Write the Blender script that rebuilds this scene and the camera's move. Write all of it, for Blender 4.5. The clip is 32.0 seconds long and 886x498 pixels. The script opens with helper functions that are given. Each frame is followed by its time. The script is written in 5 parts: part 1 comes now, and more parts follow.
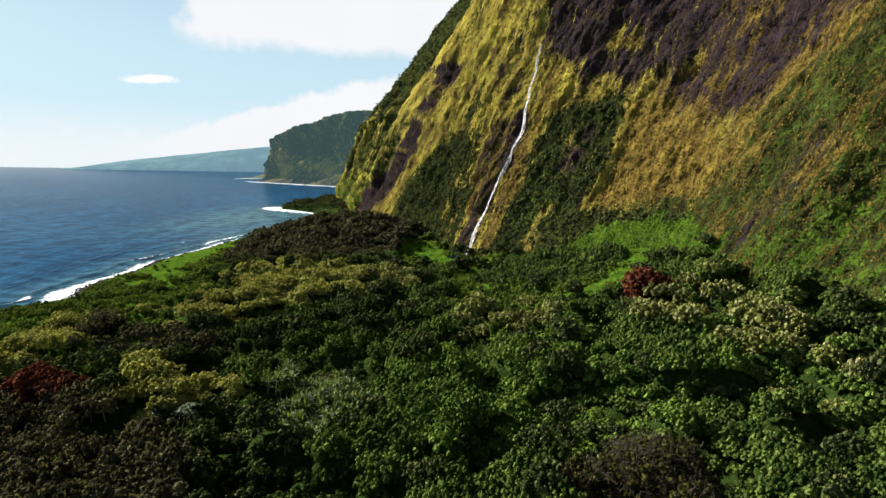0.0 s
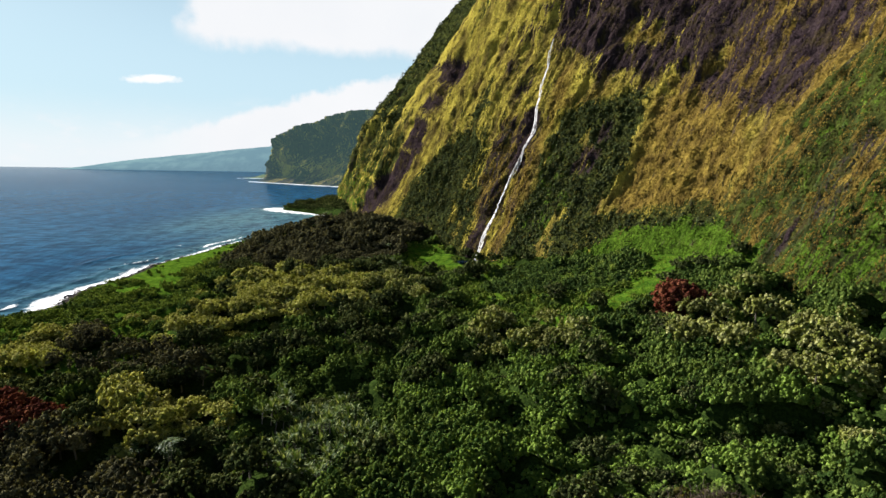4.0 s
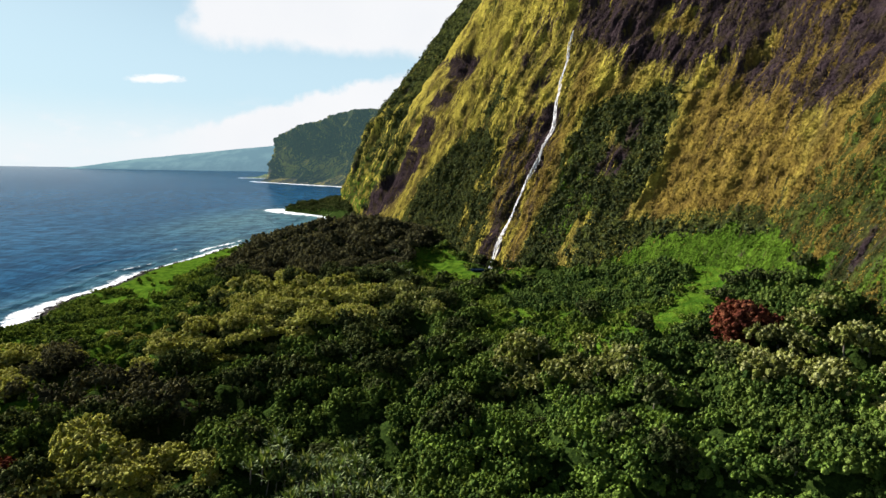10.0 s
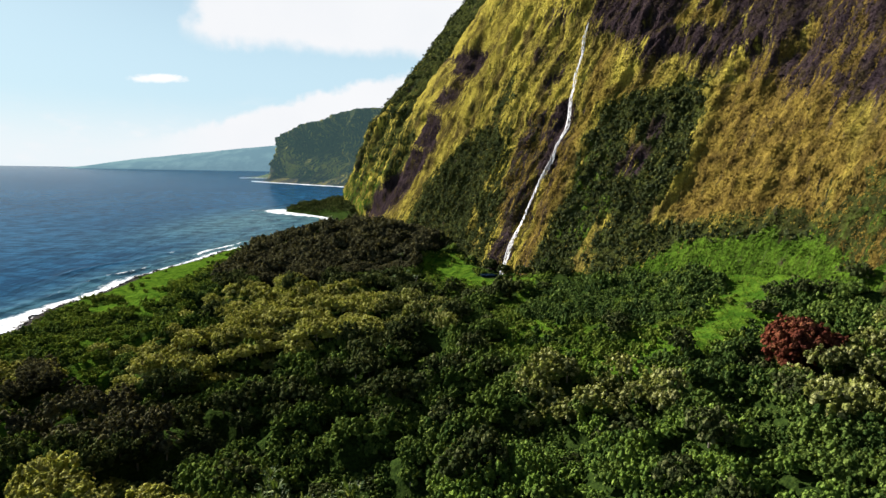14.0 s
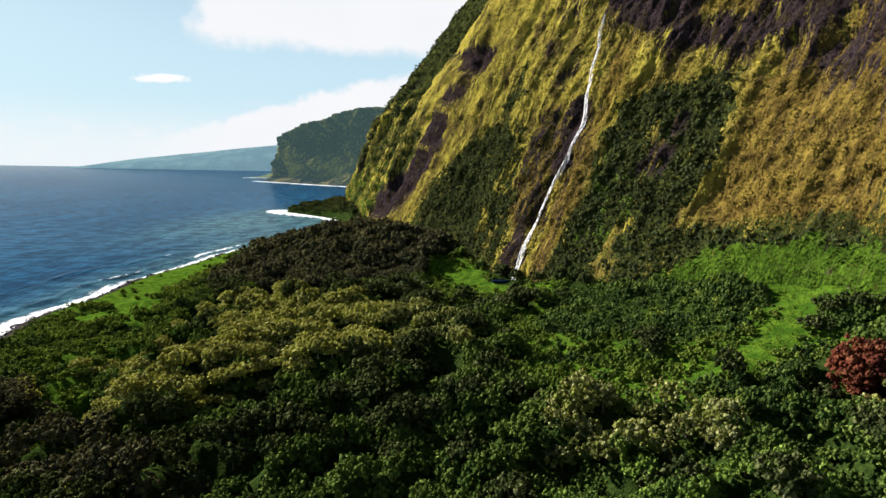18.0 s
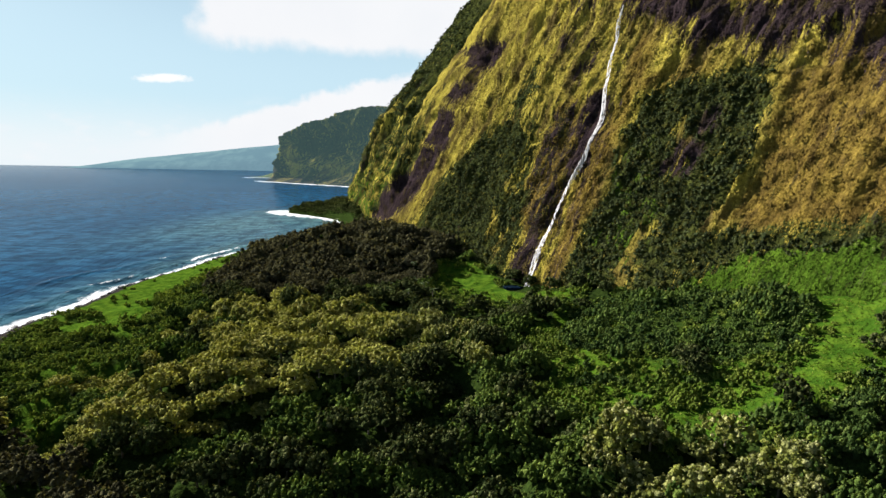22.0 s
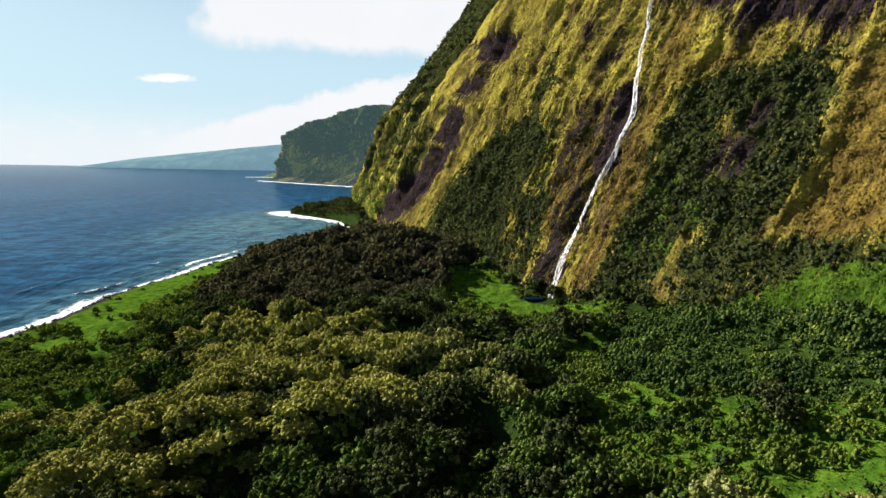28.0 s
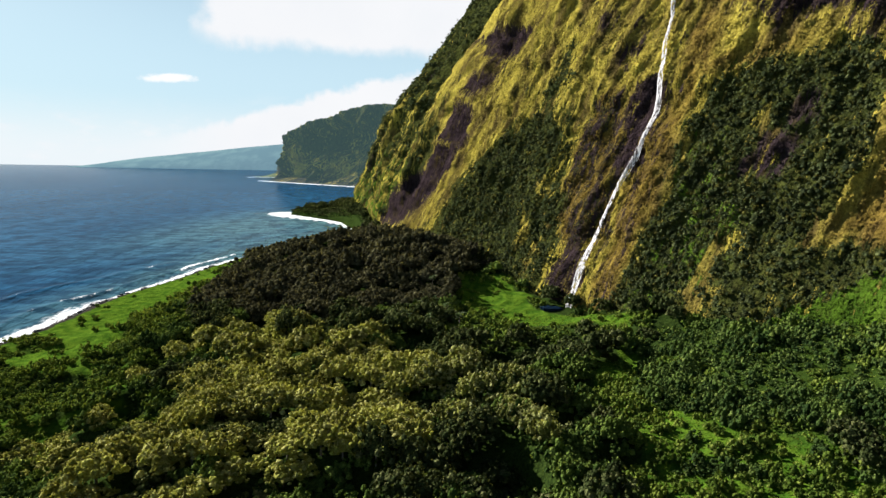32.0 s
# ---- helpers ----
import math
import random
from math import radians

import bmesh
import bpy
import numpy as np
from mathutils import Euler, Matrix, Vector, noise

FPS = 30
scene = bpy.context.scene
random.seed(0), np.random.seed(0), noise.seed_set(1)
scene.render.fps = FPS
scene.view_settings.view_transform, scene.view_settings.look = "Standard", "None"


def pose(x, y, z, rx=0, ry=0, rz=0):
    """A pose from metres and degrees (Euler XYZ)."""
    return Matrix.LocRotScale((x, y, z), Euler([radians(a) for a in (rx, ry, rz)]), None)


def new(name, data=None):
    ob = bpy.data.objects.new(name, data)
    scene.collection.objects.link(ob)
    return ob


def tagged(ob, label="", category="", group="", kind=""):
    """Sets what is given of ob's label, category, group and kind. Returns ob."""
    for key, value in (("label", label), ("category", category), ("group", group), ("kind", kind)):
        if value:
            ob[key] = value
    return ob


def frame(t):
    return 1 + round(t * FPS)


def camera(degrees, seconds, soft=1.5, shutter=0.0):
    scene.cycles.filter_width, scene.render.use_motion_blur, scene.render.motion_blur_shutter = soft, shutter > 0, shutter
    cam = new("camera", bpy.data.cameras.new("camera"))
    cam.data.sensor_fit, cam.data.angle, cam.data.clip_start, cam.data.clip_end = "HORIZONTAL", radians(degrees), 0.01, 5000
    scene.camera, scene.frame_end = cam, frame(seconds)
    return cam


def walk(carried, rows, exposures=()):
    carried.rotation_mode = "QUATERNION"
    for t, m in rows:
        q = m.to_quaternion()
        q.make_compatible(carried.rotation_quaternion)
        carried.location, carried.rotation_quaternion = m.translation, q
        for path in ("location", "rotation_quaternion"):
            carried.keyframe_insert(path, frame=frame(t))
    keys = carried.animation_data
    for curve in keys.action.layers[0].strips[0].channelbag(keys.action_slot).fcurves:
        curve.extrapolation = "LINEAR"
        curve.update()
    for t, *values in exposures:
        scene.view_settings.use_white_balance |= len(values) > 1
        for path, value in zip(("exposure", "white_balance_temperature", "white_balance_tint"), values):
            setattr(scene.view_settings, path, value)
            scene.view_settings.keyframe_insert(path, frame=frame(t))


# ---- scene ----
cam = camera(73.75, 32.0)
ROWS = [  # seconds, place in metres, turn in degrees
    (0.0, 0.000, 0.000, 92.000, 81.547, -0.684, 0.102),
    (2.0, -2.075, 11.113, 92.303, 81.535, -0.698, 0.201),
    (4.0, -4.201, 22.180, 92.499, 81.524, -0.712, 0.299),
    (6.0, -6.373, 33.209, 92.598, 81.512, -0.725, 0.397),
    (8.0, -8.588, 44.206, 92.610, 81.501, -0.738, 0.493),
    (10.0, -10.840, 55.178, 92.546, 81.491, -0.749, 0.589),
    (12.0, -13.126, 66.131, 92.415, 81.480, -0.759, 0.685),
    (14.0, -15.442, 77.073, 92.229, 81.470, -0.769, 0.779),
    (16.0, -17.782, 88.011, 91.998, 81.461, -0.777, 0.873),
    (18.0, -20.143, 98.951, 91.732, 81.451, -0.785, 0.966),
    (20.0, -22.521, 109.900, 91.441, 81.442, -0.791, 1.058),
    (22.0, -24.911, 120.864, 91.136, 81.434, -0.797, 1.149),
    (24.0, -27.308, 131.852, 90.828, 81.425, -0.802, 1.240),
    (26.0, -29.709, 142.869, 90.526, 81.417, -0.806, 1.330),
    (28.0, -32.110, 153.922, 90.241, 81.409, -0.809, 1.419),
    (30.0, -34.505, 165.018, 89.983, 81.402, -0.811, 1.508),
    (32.0, -36.891, 176.165, 89.763, 81.395, -0.813, 1.595),
]
walk(cam, [(t, pose(*row)) for t, *row in ROWS])

# ---- light ----
SUN_AZ, SUN_EL = radians(308.0), radians(27.5)   # compass from +y, clockwise
world = bpy.data.worlds.new("sky")
scene.world = world
world.use_nodes = True


class Nodes:
    """Small helper round one node tree."""

    def __init__(self, tree):
        self.t = tree
        tree.nodes.clear()

    def add(self, kind, **kw):
        n = self.t.nodes.new(kind)
        for k, v in kw.items():
            if k in n.inputs:
                self.put(n.inputs[k], v)
            else:
                setattr_safe(n, k, v)
        return n

    def put(self, sock, v):
        if isinstance(v, bpy.types.NodeSocket):
            self.t.links.new(v, sock)
        else:
            sock.default_value = v

    def math(self, op, a, b=0.0, c=0.0, clamp=False):
        n = self.t.nodes.new("ShaderNodeMath")
        n.operation, n.use_clamp = op, clamp
        for s, v in zip(n.inputs, (a, b, c)):
            self.put(s, v)
        return n.outputs[0]

    def step(self, v, lo, hi, a=0.0, b=1.0):
        n = self.t.nodes.new("ShaderNodeMapRange")
        n.interpolation_type = "SMOOTHSTEP"
        for s, x in zip(n.inputs, (v, lo, hi, a, b)):
            self.put(s, x)
        return n.outputs[0]

    def mix(self, f, a, b, kind="MIX"):
        n = self.t.nodes.new("ShaderNodeMix")
        n.data_type, n.blend_type = "RGBA", kind
        self.put(n.inputs[0], f)
        for s, v in ((n.inputs[6], a), (n.inputs[7], b)):
            self.put(s, v if isinstance(v, bpy.types.NodeSocket) else (*v, 1.0))
        return n.outputs[2]

    def noise(self, vec, scale, detail=3.0, rough=0.55, stretch=None, kind="FBM"):
        if stretch:
            m = self.t.nodes.new("ShaderNodeMapping")
            m.inputs["Scale"].default_value = stretch
            self.t.links.new(vec, m.inputs[0])
            vec = m.outputs[0]
        n = self.t.nodes.new("ShaderNodeTexNoise")
        n.noise_type = kind
        self.t.links.new(vec, n.inputs["Vector"])
        n.inputs["Scale"].default_value, n.inputs["Detail"].default_value, n.inputs["Roughness"].default_value = scale, detail, rough
        return n.outputs["Fac"]

    def bump(self, height, strength, distance=1.0, normal=None):
        n = self.t.nodes.new("ShaderNodeBump")
        n.invert, n.inputs["Strength"].default_value, n.inputs["Distance"].default_value = strength < 0, abs(strength), distance
        self.t.links.new(height, n.inputs["Height"])
        if normal:
            self.t.links.new(normal, n.inputs["Normal"])
        return n.outputs[0]


def setattr_safe(n, k, v):
    if k == "operation":
        n.operation = v
    elif k == "sky_type":
        n.sky_type = v


def build_sky():
    N = Nodes(world.node_tree)
    sky = N.add("ShaderNodeTexSky", sky_type="NISHITA")
    sky.sun_disc, sky.sun_elevation, sky.sun_rotation = False, SUN_EL, SUN_AZ
    sky.air_density, sky.dust_density, sky.ozone_density = 1.0, 0.6, 1.5
    co = N.add("ShaderNodeTexCoord").outputs["Generated"]
    sep = N.add("ShaderNodeSeparateXYZ")
    N.t.links.new(co, sep.inputs[0])
    x, y, z = sep.outputs
    ahead = N.step(y, 0.05, 0.2)
    yy = N.math("MAXIMUM", y, 0.05)
    u, v = N.math("DIVIDE", x, yy), N.math("DIVIDE", z, yy)
    flat = N.add("ShaderNodeCombineXYZ", X=u, Y=v, Z=0.0).outputs[0]
    big, puff = N.noise(flat, 7.0, 4.0, 0.55), N.noise(flat, 30.0, 6.0, 0.6)
    fine = N.noise(flat, 22.0, 5.0, 0.6, stretch=(0.6, 1.6, 1))
    wob = N.math("ADD", N.math("MULTIPLY", N.math("SUBTRACT", big, 0.5), 0.10), N.math("MULTIPLY", N.math("SUBTRACT", puff, 0.5), 0.060))
    uu, vv = N.math("ADD", u, wob), N.math("ADD", v, N.math("MULTIPLY", wob, -0.55))
    # the high cumulus with a flat base
    base = N.math("MULTIPLY_ADD", uu, -0.05, 0.160)
    c1 = N.math("MULTIPLY", N.step(N.math("SUBTRACT", vv, base), -0.006, 0.022),
                N.step(uu, -0.440, -0.392))
    c1 = N.math("MULTIPLY", c1, N.step(vv, 0.75, 0.45))
    # the bank over the far cliffs
    top = N.math("MULTIPLY_ADD", uu, 0.24, 0.158)
    c2 = N.math("MULTIPLY", N.step(N.math("SUBTRACT", top, vv), -0.006, 0.014), N.step(uu, -0.58, -0.36, 0.1, 1.0))
    # one thin wisp
    wu, wv = N.math("MULTIPLY", N.math("ADD", uu, 0.481), 26.0), N.math("MULTIPLY", N.math("ADD", v, -0.127), 150.0)
    rr = N.math("ADD", N.math("MULTIPLY", wu, wu), N.math("MULTIPLY", wv, wv))
    rr = N.math("ADD", rr, N.math("MULTIPLY", N.math("SUBTRACT", fine, 0.5), 5.0))
    c3 = N.math("MULTIPLY", N.step(rr, 2.0, 0.2), 0.9)
    # faint veils low over the sea
    veil = N.math("MULTIPLY", N.step(fine, 0.48, 0.75), N.step(v, 0.12, 0.03))
    veil = N.math("MULTIPLY", veil, 0.55)
    cloud = N.math("MAXIMUM", N.math("MAXIMUM", c1, c2), N.math("MAXIMUM", c3, veil))
    cloud = N.math("MULTIPLY", cloud, ahead)
    # scattered cloud over the rest of the sky
    rest = N.math("MULTIPLY", N.step(N.noise(co, 3.0, 5.0), 0.58, 0.72), N.step(y, 0.2, 0.05))
    cloud = N.math("MAXIMUM", cloud, N.math("MULTIPLY", rest, N.step(z, 0.02, 0.12)))
    clear = N.mix(1.0, sky.outputs[0], (0.58, 0.70, 0.74), "MULTIPLY")
    tone = N.mix(N.math("MULTIPLY", N.step(z, 0.50, 0.10), 0.85), clear, (6.4, 8.6, 9.9))
    tone = N.mix(N.math("MULTIPLY", N.step(z, 0.10, 0.0), 0.8), tone, (8.9, 9.4, 9.8))
    body = N.mix(N.noise(flat, 5.0, 4.0), (8.5, 8.8, 9.3), (9.9, 9.9, 10.0))
    out = N.mix(N.math("MULTIPLY", c3, ahead), N.mix(cloud, tone, body), (11.0, 11.0, 11.0))
    bg = N.add("ShaderNodeBackground", Color=out, Strength=0.05)
    N.t.links.new(bg.outputs[0], N.add("ShaderNodeOutputWorld").inputs[0])


build_sky()
sun = new("sun", bpy.data.lights.new("sun", "SUN"))
sun.data.energy, sun.data.angle, sun.data.color = 6.2, radians(0.55), (0.985, 0.935, 0.90)
sun_way = Vector((math.sin(SUN_AZ) * math.cos(SUN_EL), math.cos(SUN_AZ) * math.cos(SUN_EL), math.sin(SUN_EL)))
sun.matrix_world = Matrix.Translation((-300, 200, 500)) @ sun_way.to_track_quat("Z", "Y").to_matrix().to_4x4()
scene.view_settings.exposure = 1.0


# ---- materials ----
def material(name):
    m = bpy.data.materials.new(name)
    m.use_nodes = True
    N = Nodes(m.node_tree)
    bsdf, out = N.add("ShaderNodeBsdfPrincipled"), N.add("ShaderNodeOutputMaterial")
    N.t.links.new(bsdf.outputs[0], out.inputs[0])
    place = N.add("ShaderNodeNewGeometry")
    return m, N, bsdf, place


def attribute(N, name):
    a = N.add("ShaderNodeAttribute")
    a.attribute_name = name
    return a.outputs["Fac"]


def leaf_material(name, dark, mid, light, tip=0.3, rough=0.6, shine=0.0):
    """Foliage: tree-sized patches of tone, clump by clump and leaf by leaf a little different."""
    dark, mid, light = ((r, g, k * 1.22) for r, g, k in (dark, mid, light))
    m, N, bsdf, geo = material(name)
    p = geo.outputs["Position"]
    patch, grain = N.noise(p, 0.10, 2.0), N.noise(p, 2.4, 3.0, 0.7)
    one = geo.outputs["Random Per Island"]
    col = N.mix(N.step(patch, 0.35, 0.65), dark, mid)
    col = N.mix(N.math("MULTIPLY", N.step(one, 1.0 - tip, 1.0), 0.8), col, light)
    col = N.mix(N.math("MULTIPLY", N.step(one, 0.0, 0.4, 1.0, 0.0), 0.5), col, dark)
    col = N.mix(N.math("MULTIPLY", N.step(grain, 0.40, 0.60, 1.0, 0.0), 0.45), col, dark)
    N.put(bsdf.inputs["Base Color"], col)
    bsdf.inputs["Roughness"].default_value = rough
    bsdf.inputs["Specular IOR Level"].default_value = shine
    cell = N.add("ShaderNodeTexVoronoi", Scale=1.25)
    N.t.links.new(p, cell.inputs["Vector"])
    N.put(bsdf.inputs["Normal"], N.bump(cell.outputs["Distance"], -1.0, 1.1, N.bump(grain, 0.8, 0.5)))
    thin = N.add("ShaderNodeBsdfTranslucent")
    N.put(thin.inputs[0], N.mix(1.0, col, (1.5, 1.4, 0.7), "MULTIPLY"))
    both = N.add("ShaderNodeMixShader")
    both.inputs[0].default_value = 0.18
    N.t.links.new(bsdf.outputs[0], both.inputs[1])
    N.t.links.new(thin.outputs[0], both.inputs[2])
    out = [n for n in N.t.nodes if n.bl_idname == "ShaderNodeOutputMaterial"][0]
    N.t.links.new(both.outputs[0], out.inputs[0])
    return m


LEAF = {
    "pale": leaf_material("pale_leaf", (0.112, 0.120, 0.022), (0.395, 0.410, 0.056), (0.63, 0.60, 0.170), 0.55),
    "cream": leaf_material("cream_leaf", (0.080, 0.092, 0.020), (0.290, 0.322, 0.052), (0.53, 0.53, 0.180), 0.5),
    "blossom": leaf_material("pale_blossom", (0.20, 0.205, 0.040), (0.46, 0.46, 0.080), (0.68, 0.65, 0.210), 0.5),
    "cream_blossom": leaf_material("cream_blossom", (0.15, 0.16, 0.040), (0.36, 0.38, 0.080), (0.60, 0.59, 0.230), 0.5),
    "dark": leaf_material("dark_leaf", (0.022, 0.032, 0.009), (0.080, 0.102, 0.028), (0.210, 0.225, 0.070), 0.40),
    "bush": leaf_material("bush_leaf", (0.032, 0.058, 0.014), (0.098, 0.155, 0.028), (0.20, 0.265, 0.052), 0.4),
    "green": leaf_material("green_leaf", (0.036, 0.066, 0.013), (0.132, 0.192, 0.030), (0.265, 0.345, 0.062), 0.42),
    # the green leaf made brighter, sunlight put into its colour
    "vine": leaf_material("sunlit_vine_leaf", (0.052, 0.095, 0.018), (0.175, 0.272, 0.034), (0.32, 0.44, 0.070), 0.46),
    "bright": leaf_material("bright_leaf", (0.056, 0.096, 0.013), (0.160, 0.222, 0.027), (0.29, 0.34, 0.054), 0.45),
    "cliff": leaf_material("cliff_leaf", (0.030, 0.040, 0.016), (0.084, 0.108, 0.034), (0.170, 0.190, 0.060), 0.40),
    "brown": leaf_material("dusky_leaf", (0.036, 0.036, 0.018), (0.108, 0.104, 0.043), (0.215, 0.200, 0.076), 0.38),
    "olive": leaf_material("olive_leaf", (0.040, 0.043, 0.011), (0.105, 0.104, 0.020), (0.19, 0.175, 0.035), 0.3),
    "red": leaf_material("red_leaf", (0.06, 0.020, 0.012), (0.19, 0.056, 0.024), (0.30, 0.125, 0.048), 0.35),
    "palm": leaf_material("palm_leaf", (0.038, 0.070, 0.016), (0.125, 0.190, 0.034), (0.40, 0.46, 0.14), 0.5, 0.45, 0.06),
}


def bark_material(name, a, b):
    m, N, bsdf, geo = material(name)
    n = N.noise(geo.outputs["Position"], 3.0, 4.0, 0.6, stretch=(1, 1, 0.2))
    N.put(bsdf.inputs["Base Color"], N.mix(n, a, b))
    N.put(bsdf.inputs["Normal"], N.bump(n, 0.6, 0.05))
    bsdf.inputs["Roughness"].default_value = 0.85
    return m


BARK = bark_material("bark", (0.07, 0.055, 0.04), (0.20, 0.17, 0.13))
DRY = bark_material("dry_twig", (0.03, 0.021, 0.012), (0.085, 0.058, 0.03))


def ground_material():
    m, N, bsdf, geo = material("undergrowth")
    p = geo.outputs["Position"]
    fine, mid, wide = N.noise(p, 1.3, 5.0, 0.65), N.noise(p, 0.22, 3.0), N.noise(p, 0.03, 3.0)
    soil = N.mix(N.step(fine, 0.3, 0.7), (0.010, 0.020, 0.005), (0.032, 0.052, 0.010))
    grass = N.mix(N.step(mid, 0.35, 0.65), (0.034, 0.080, 0.007), (0.078, 0.140, 0.012))
    grass = N.mix(N.math("MULTIPLY", N.step(fine, 0.45, 0.8), 0.6), grass, (0.02975, 0.068, 0.0102))
    col = N.mix(N.step(attribute(N, "grass"), 0.3, 0.7), soil, grass)
    shore = N.mix(N.step(fine, 0.4, 0.6), (0.017, 0.0153, 0.01445), (0.051, 0.0442, 0.03825))
    col = N.mix(N.step(N.math("ADD", attribute(N, "shingle"), N.math("MULTIPLY", N.math("SUBTRACT", mid, 0.5), 0.8)), 0.4, 0.6), col, shore)
    N.put(bsdf.inputs["Base Color"], col)
    bsdf.inputs["Roughness"].default_value = 0.9
    bsdf.inputs["Specular IOR Level"].default_value = 0.0
    N.put(bsdf.inputs["Normal"], N.bump(mid, 0.7, 2.0, N.bump(fine, 0.8, 0.5)))
    return m


def cliff_material(name, veil=0.0, glow=None):
    """Wet basalt, gold grass and green shrub, told apart by the mesh's own masks."""
    m, N, bsdf, geo = material(name)
    p = geo.outputs["Position"]
    run = N.add("ShaderNodeCombineXYZ", X=attribute(N, "along"), Y=attribute(N, "up"), Z=0.0).outputs[0]
    fine = N.noise(p, 0.75, 5.0, 0.7, stretch=(1, 1, 0.6))
    mid = N.noise(p, 0.16, 4.0, 0.6, stretch=(1, 1, 0.5))
    wide = N.noise(run, 0.03, 4.0, 0.6, stretch=(1, 0.6, 1))
    streak = N.noise(run, 0.42, 5.0, 0.65, stretch=(1, 0.14, 1))
    grit = N.noise(p, 1.7, 3.0, 0.6)
    rock = N.mix(N.step(streak, 0.30, 0.70), (0.012, 0.0085, 0.0105), (0.058, 0.040, 0.044))
    rock = N.mix(N.math("MULTIPLY", N.step(fine, 0.54, 0.72), 0.7), rock, (0.092, 0.066, 0.068))
    rock = N.mix(N.math("MULTIPLY", N.step(mid, 0.50, 0.72), 0.6), rock, (0.080, 0.062, 0.014))
    band = N.noise(run, 0.075, 4.0, 0.6, stretch=(1, 0.28, 1))
    gold = N.mix(N.step(N.math("ADD", N.math("MULTIPLY", wide, 0.4), N.math("MULTIPLY", band, 0.6)), 0.40, 0.57), (0.155, 0.116, 0.036), (0.60, 0.495, 0.080))
    dry = N.mix(N.step(mid, 0.3, 0.7), (0.150, 0.100, 0.026), (0.352, 0.250, 0.048))
    gold = N.mix(N.step(attribute(N, "dry"), 0.25, 0.75), gold, dry)
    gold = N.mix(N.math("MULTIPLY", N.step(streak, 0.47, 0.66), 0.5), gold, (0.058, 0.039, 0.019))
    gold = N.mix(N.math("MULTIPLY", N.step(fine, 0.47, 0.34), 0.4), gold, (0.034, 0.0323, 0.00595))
    green = N.mix(N.step(mid, 0.35, 0.65), (0.022, 0.030, 0.010), (0.075, 0.088, 0.020))
    lush = N.mix(N.step(mid, 0.3, 0.7), (0.046, 0.098, 0.010), (0.112, 0.205, 0.018))
    lush = N.mix(N.math("MULTIPLY", N.step(fine, 0.50, 0.36), 0.7), lush, (0.017, 0.0306, 0.0051))
    wob = N.math("MULTIPLY", N.math("SUBTRACT", mid, 0.5), 1.3)
    wob2 = N.math("MULTIPLY", N.math("SUBTRACT", streak, 0.5), 2.3)
    wob3 = N.math("MULTIPLY", N.math("SUBTRACT", fine, 0.5), 1.0)
    wob = N.math("ADD", N.math("ADD", wob, wob2), wob3)

    def mask(key, soft=0.12):
        return N.step(N.math("ADD", attribute(N, key), wob), 0.5 - soft, 0.5 + soft)
    col = N.mix(mask("green"), gold, green)
    col = N.mix(mask("lush"), col, lush)
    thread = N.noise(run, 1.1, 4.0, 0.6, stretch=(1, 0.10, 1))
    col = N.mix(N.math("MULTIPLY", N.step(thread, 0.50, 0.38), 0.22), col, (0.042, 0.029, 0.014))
    # tussocks, with the shade in the creases between them put into the colour
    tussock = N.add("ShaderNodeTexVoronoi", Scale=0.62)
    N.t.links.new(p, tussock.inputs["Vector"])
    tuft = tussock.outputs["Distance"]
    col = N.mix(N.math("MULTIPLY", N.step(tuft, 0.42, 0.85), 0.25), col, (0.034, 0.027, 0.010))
    rocky = mask("rock", 0.22)
    col = N.mix(rocky, col, rock)
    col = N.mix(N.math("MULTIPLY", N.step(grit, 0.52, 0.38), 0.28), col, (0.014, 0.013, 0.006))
    # veil: distance haze mixed into the base colour
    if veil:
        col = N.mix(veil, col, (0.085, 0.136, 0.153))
    N.put(bsdf.inputs["Base Color"], col)
    N.put(bsdf.inputs["Roughness"], N.step(rocky, 0, 1, 0.9, 0.6))
    bsdf.inputs["Specular IOR Level"].default_value = 0.0
    # glow: more of that haze, put in as emission
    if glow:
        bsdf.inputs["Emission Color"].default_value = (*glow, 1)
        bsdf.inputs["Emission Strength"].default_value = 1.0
    N.put(bsdf.inputs["Normal"], N.bump(streak, 0.8, 2.6, N.bump(mid, 0.7, 3.0, N.bump(fine, 1.0, 1.8, N.bump(tuft, -1.0, 1.7, N.bump(thread, 0.7, 0.9))))))
    return m


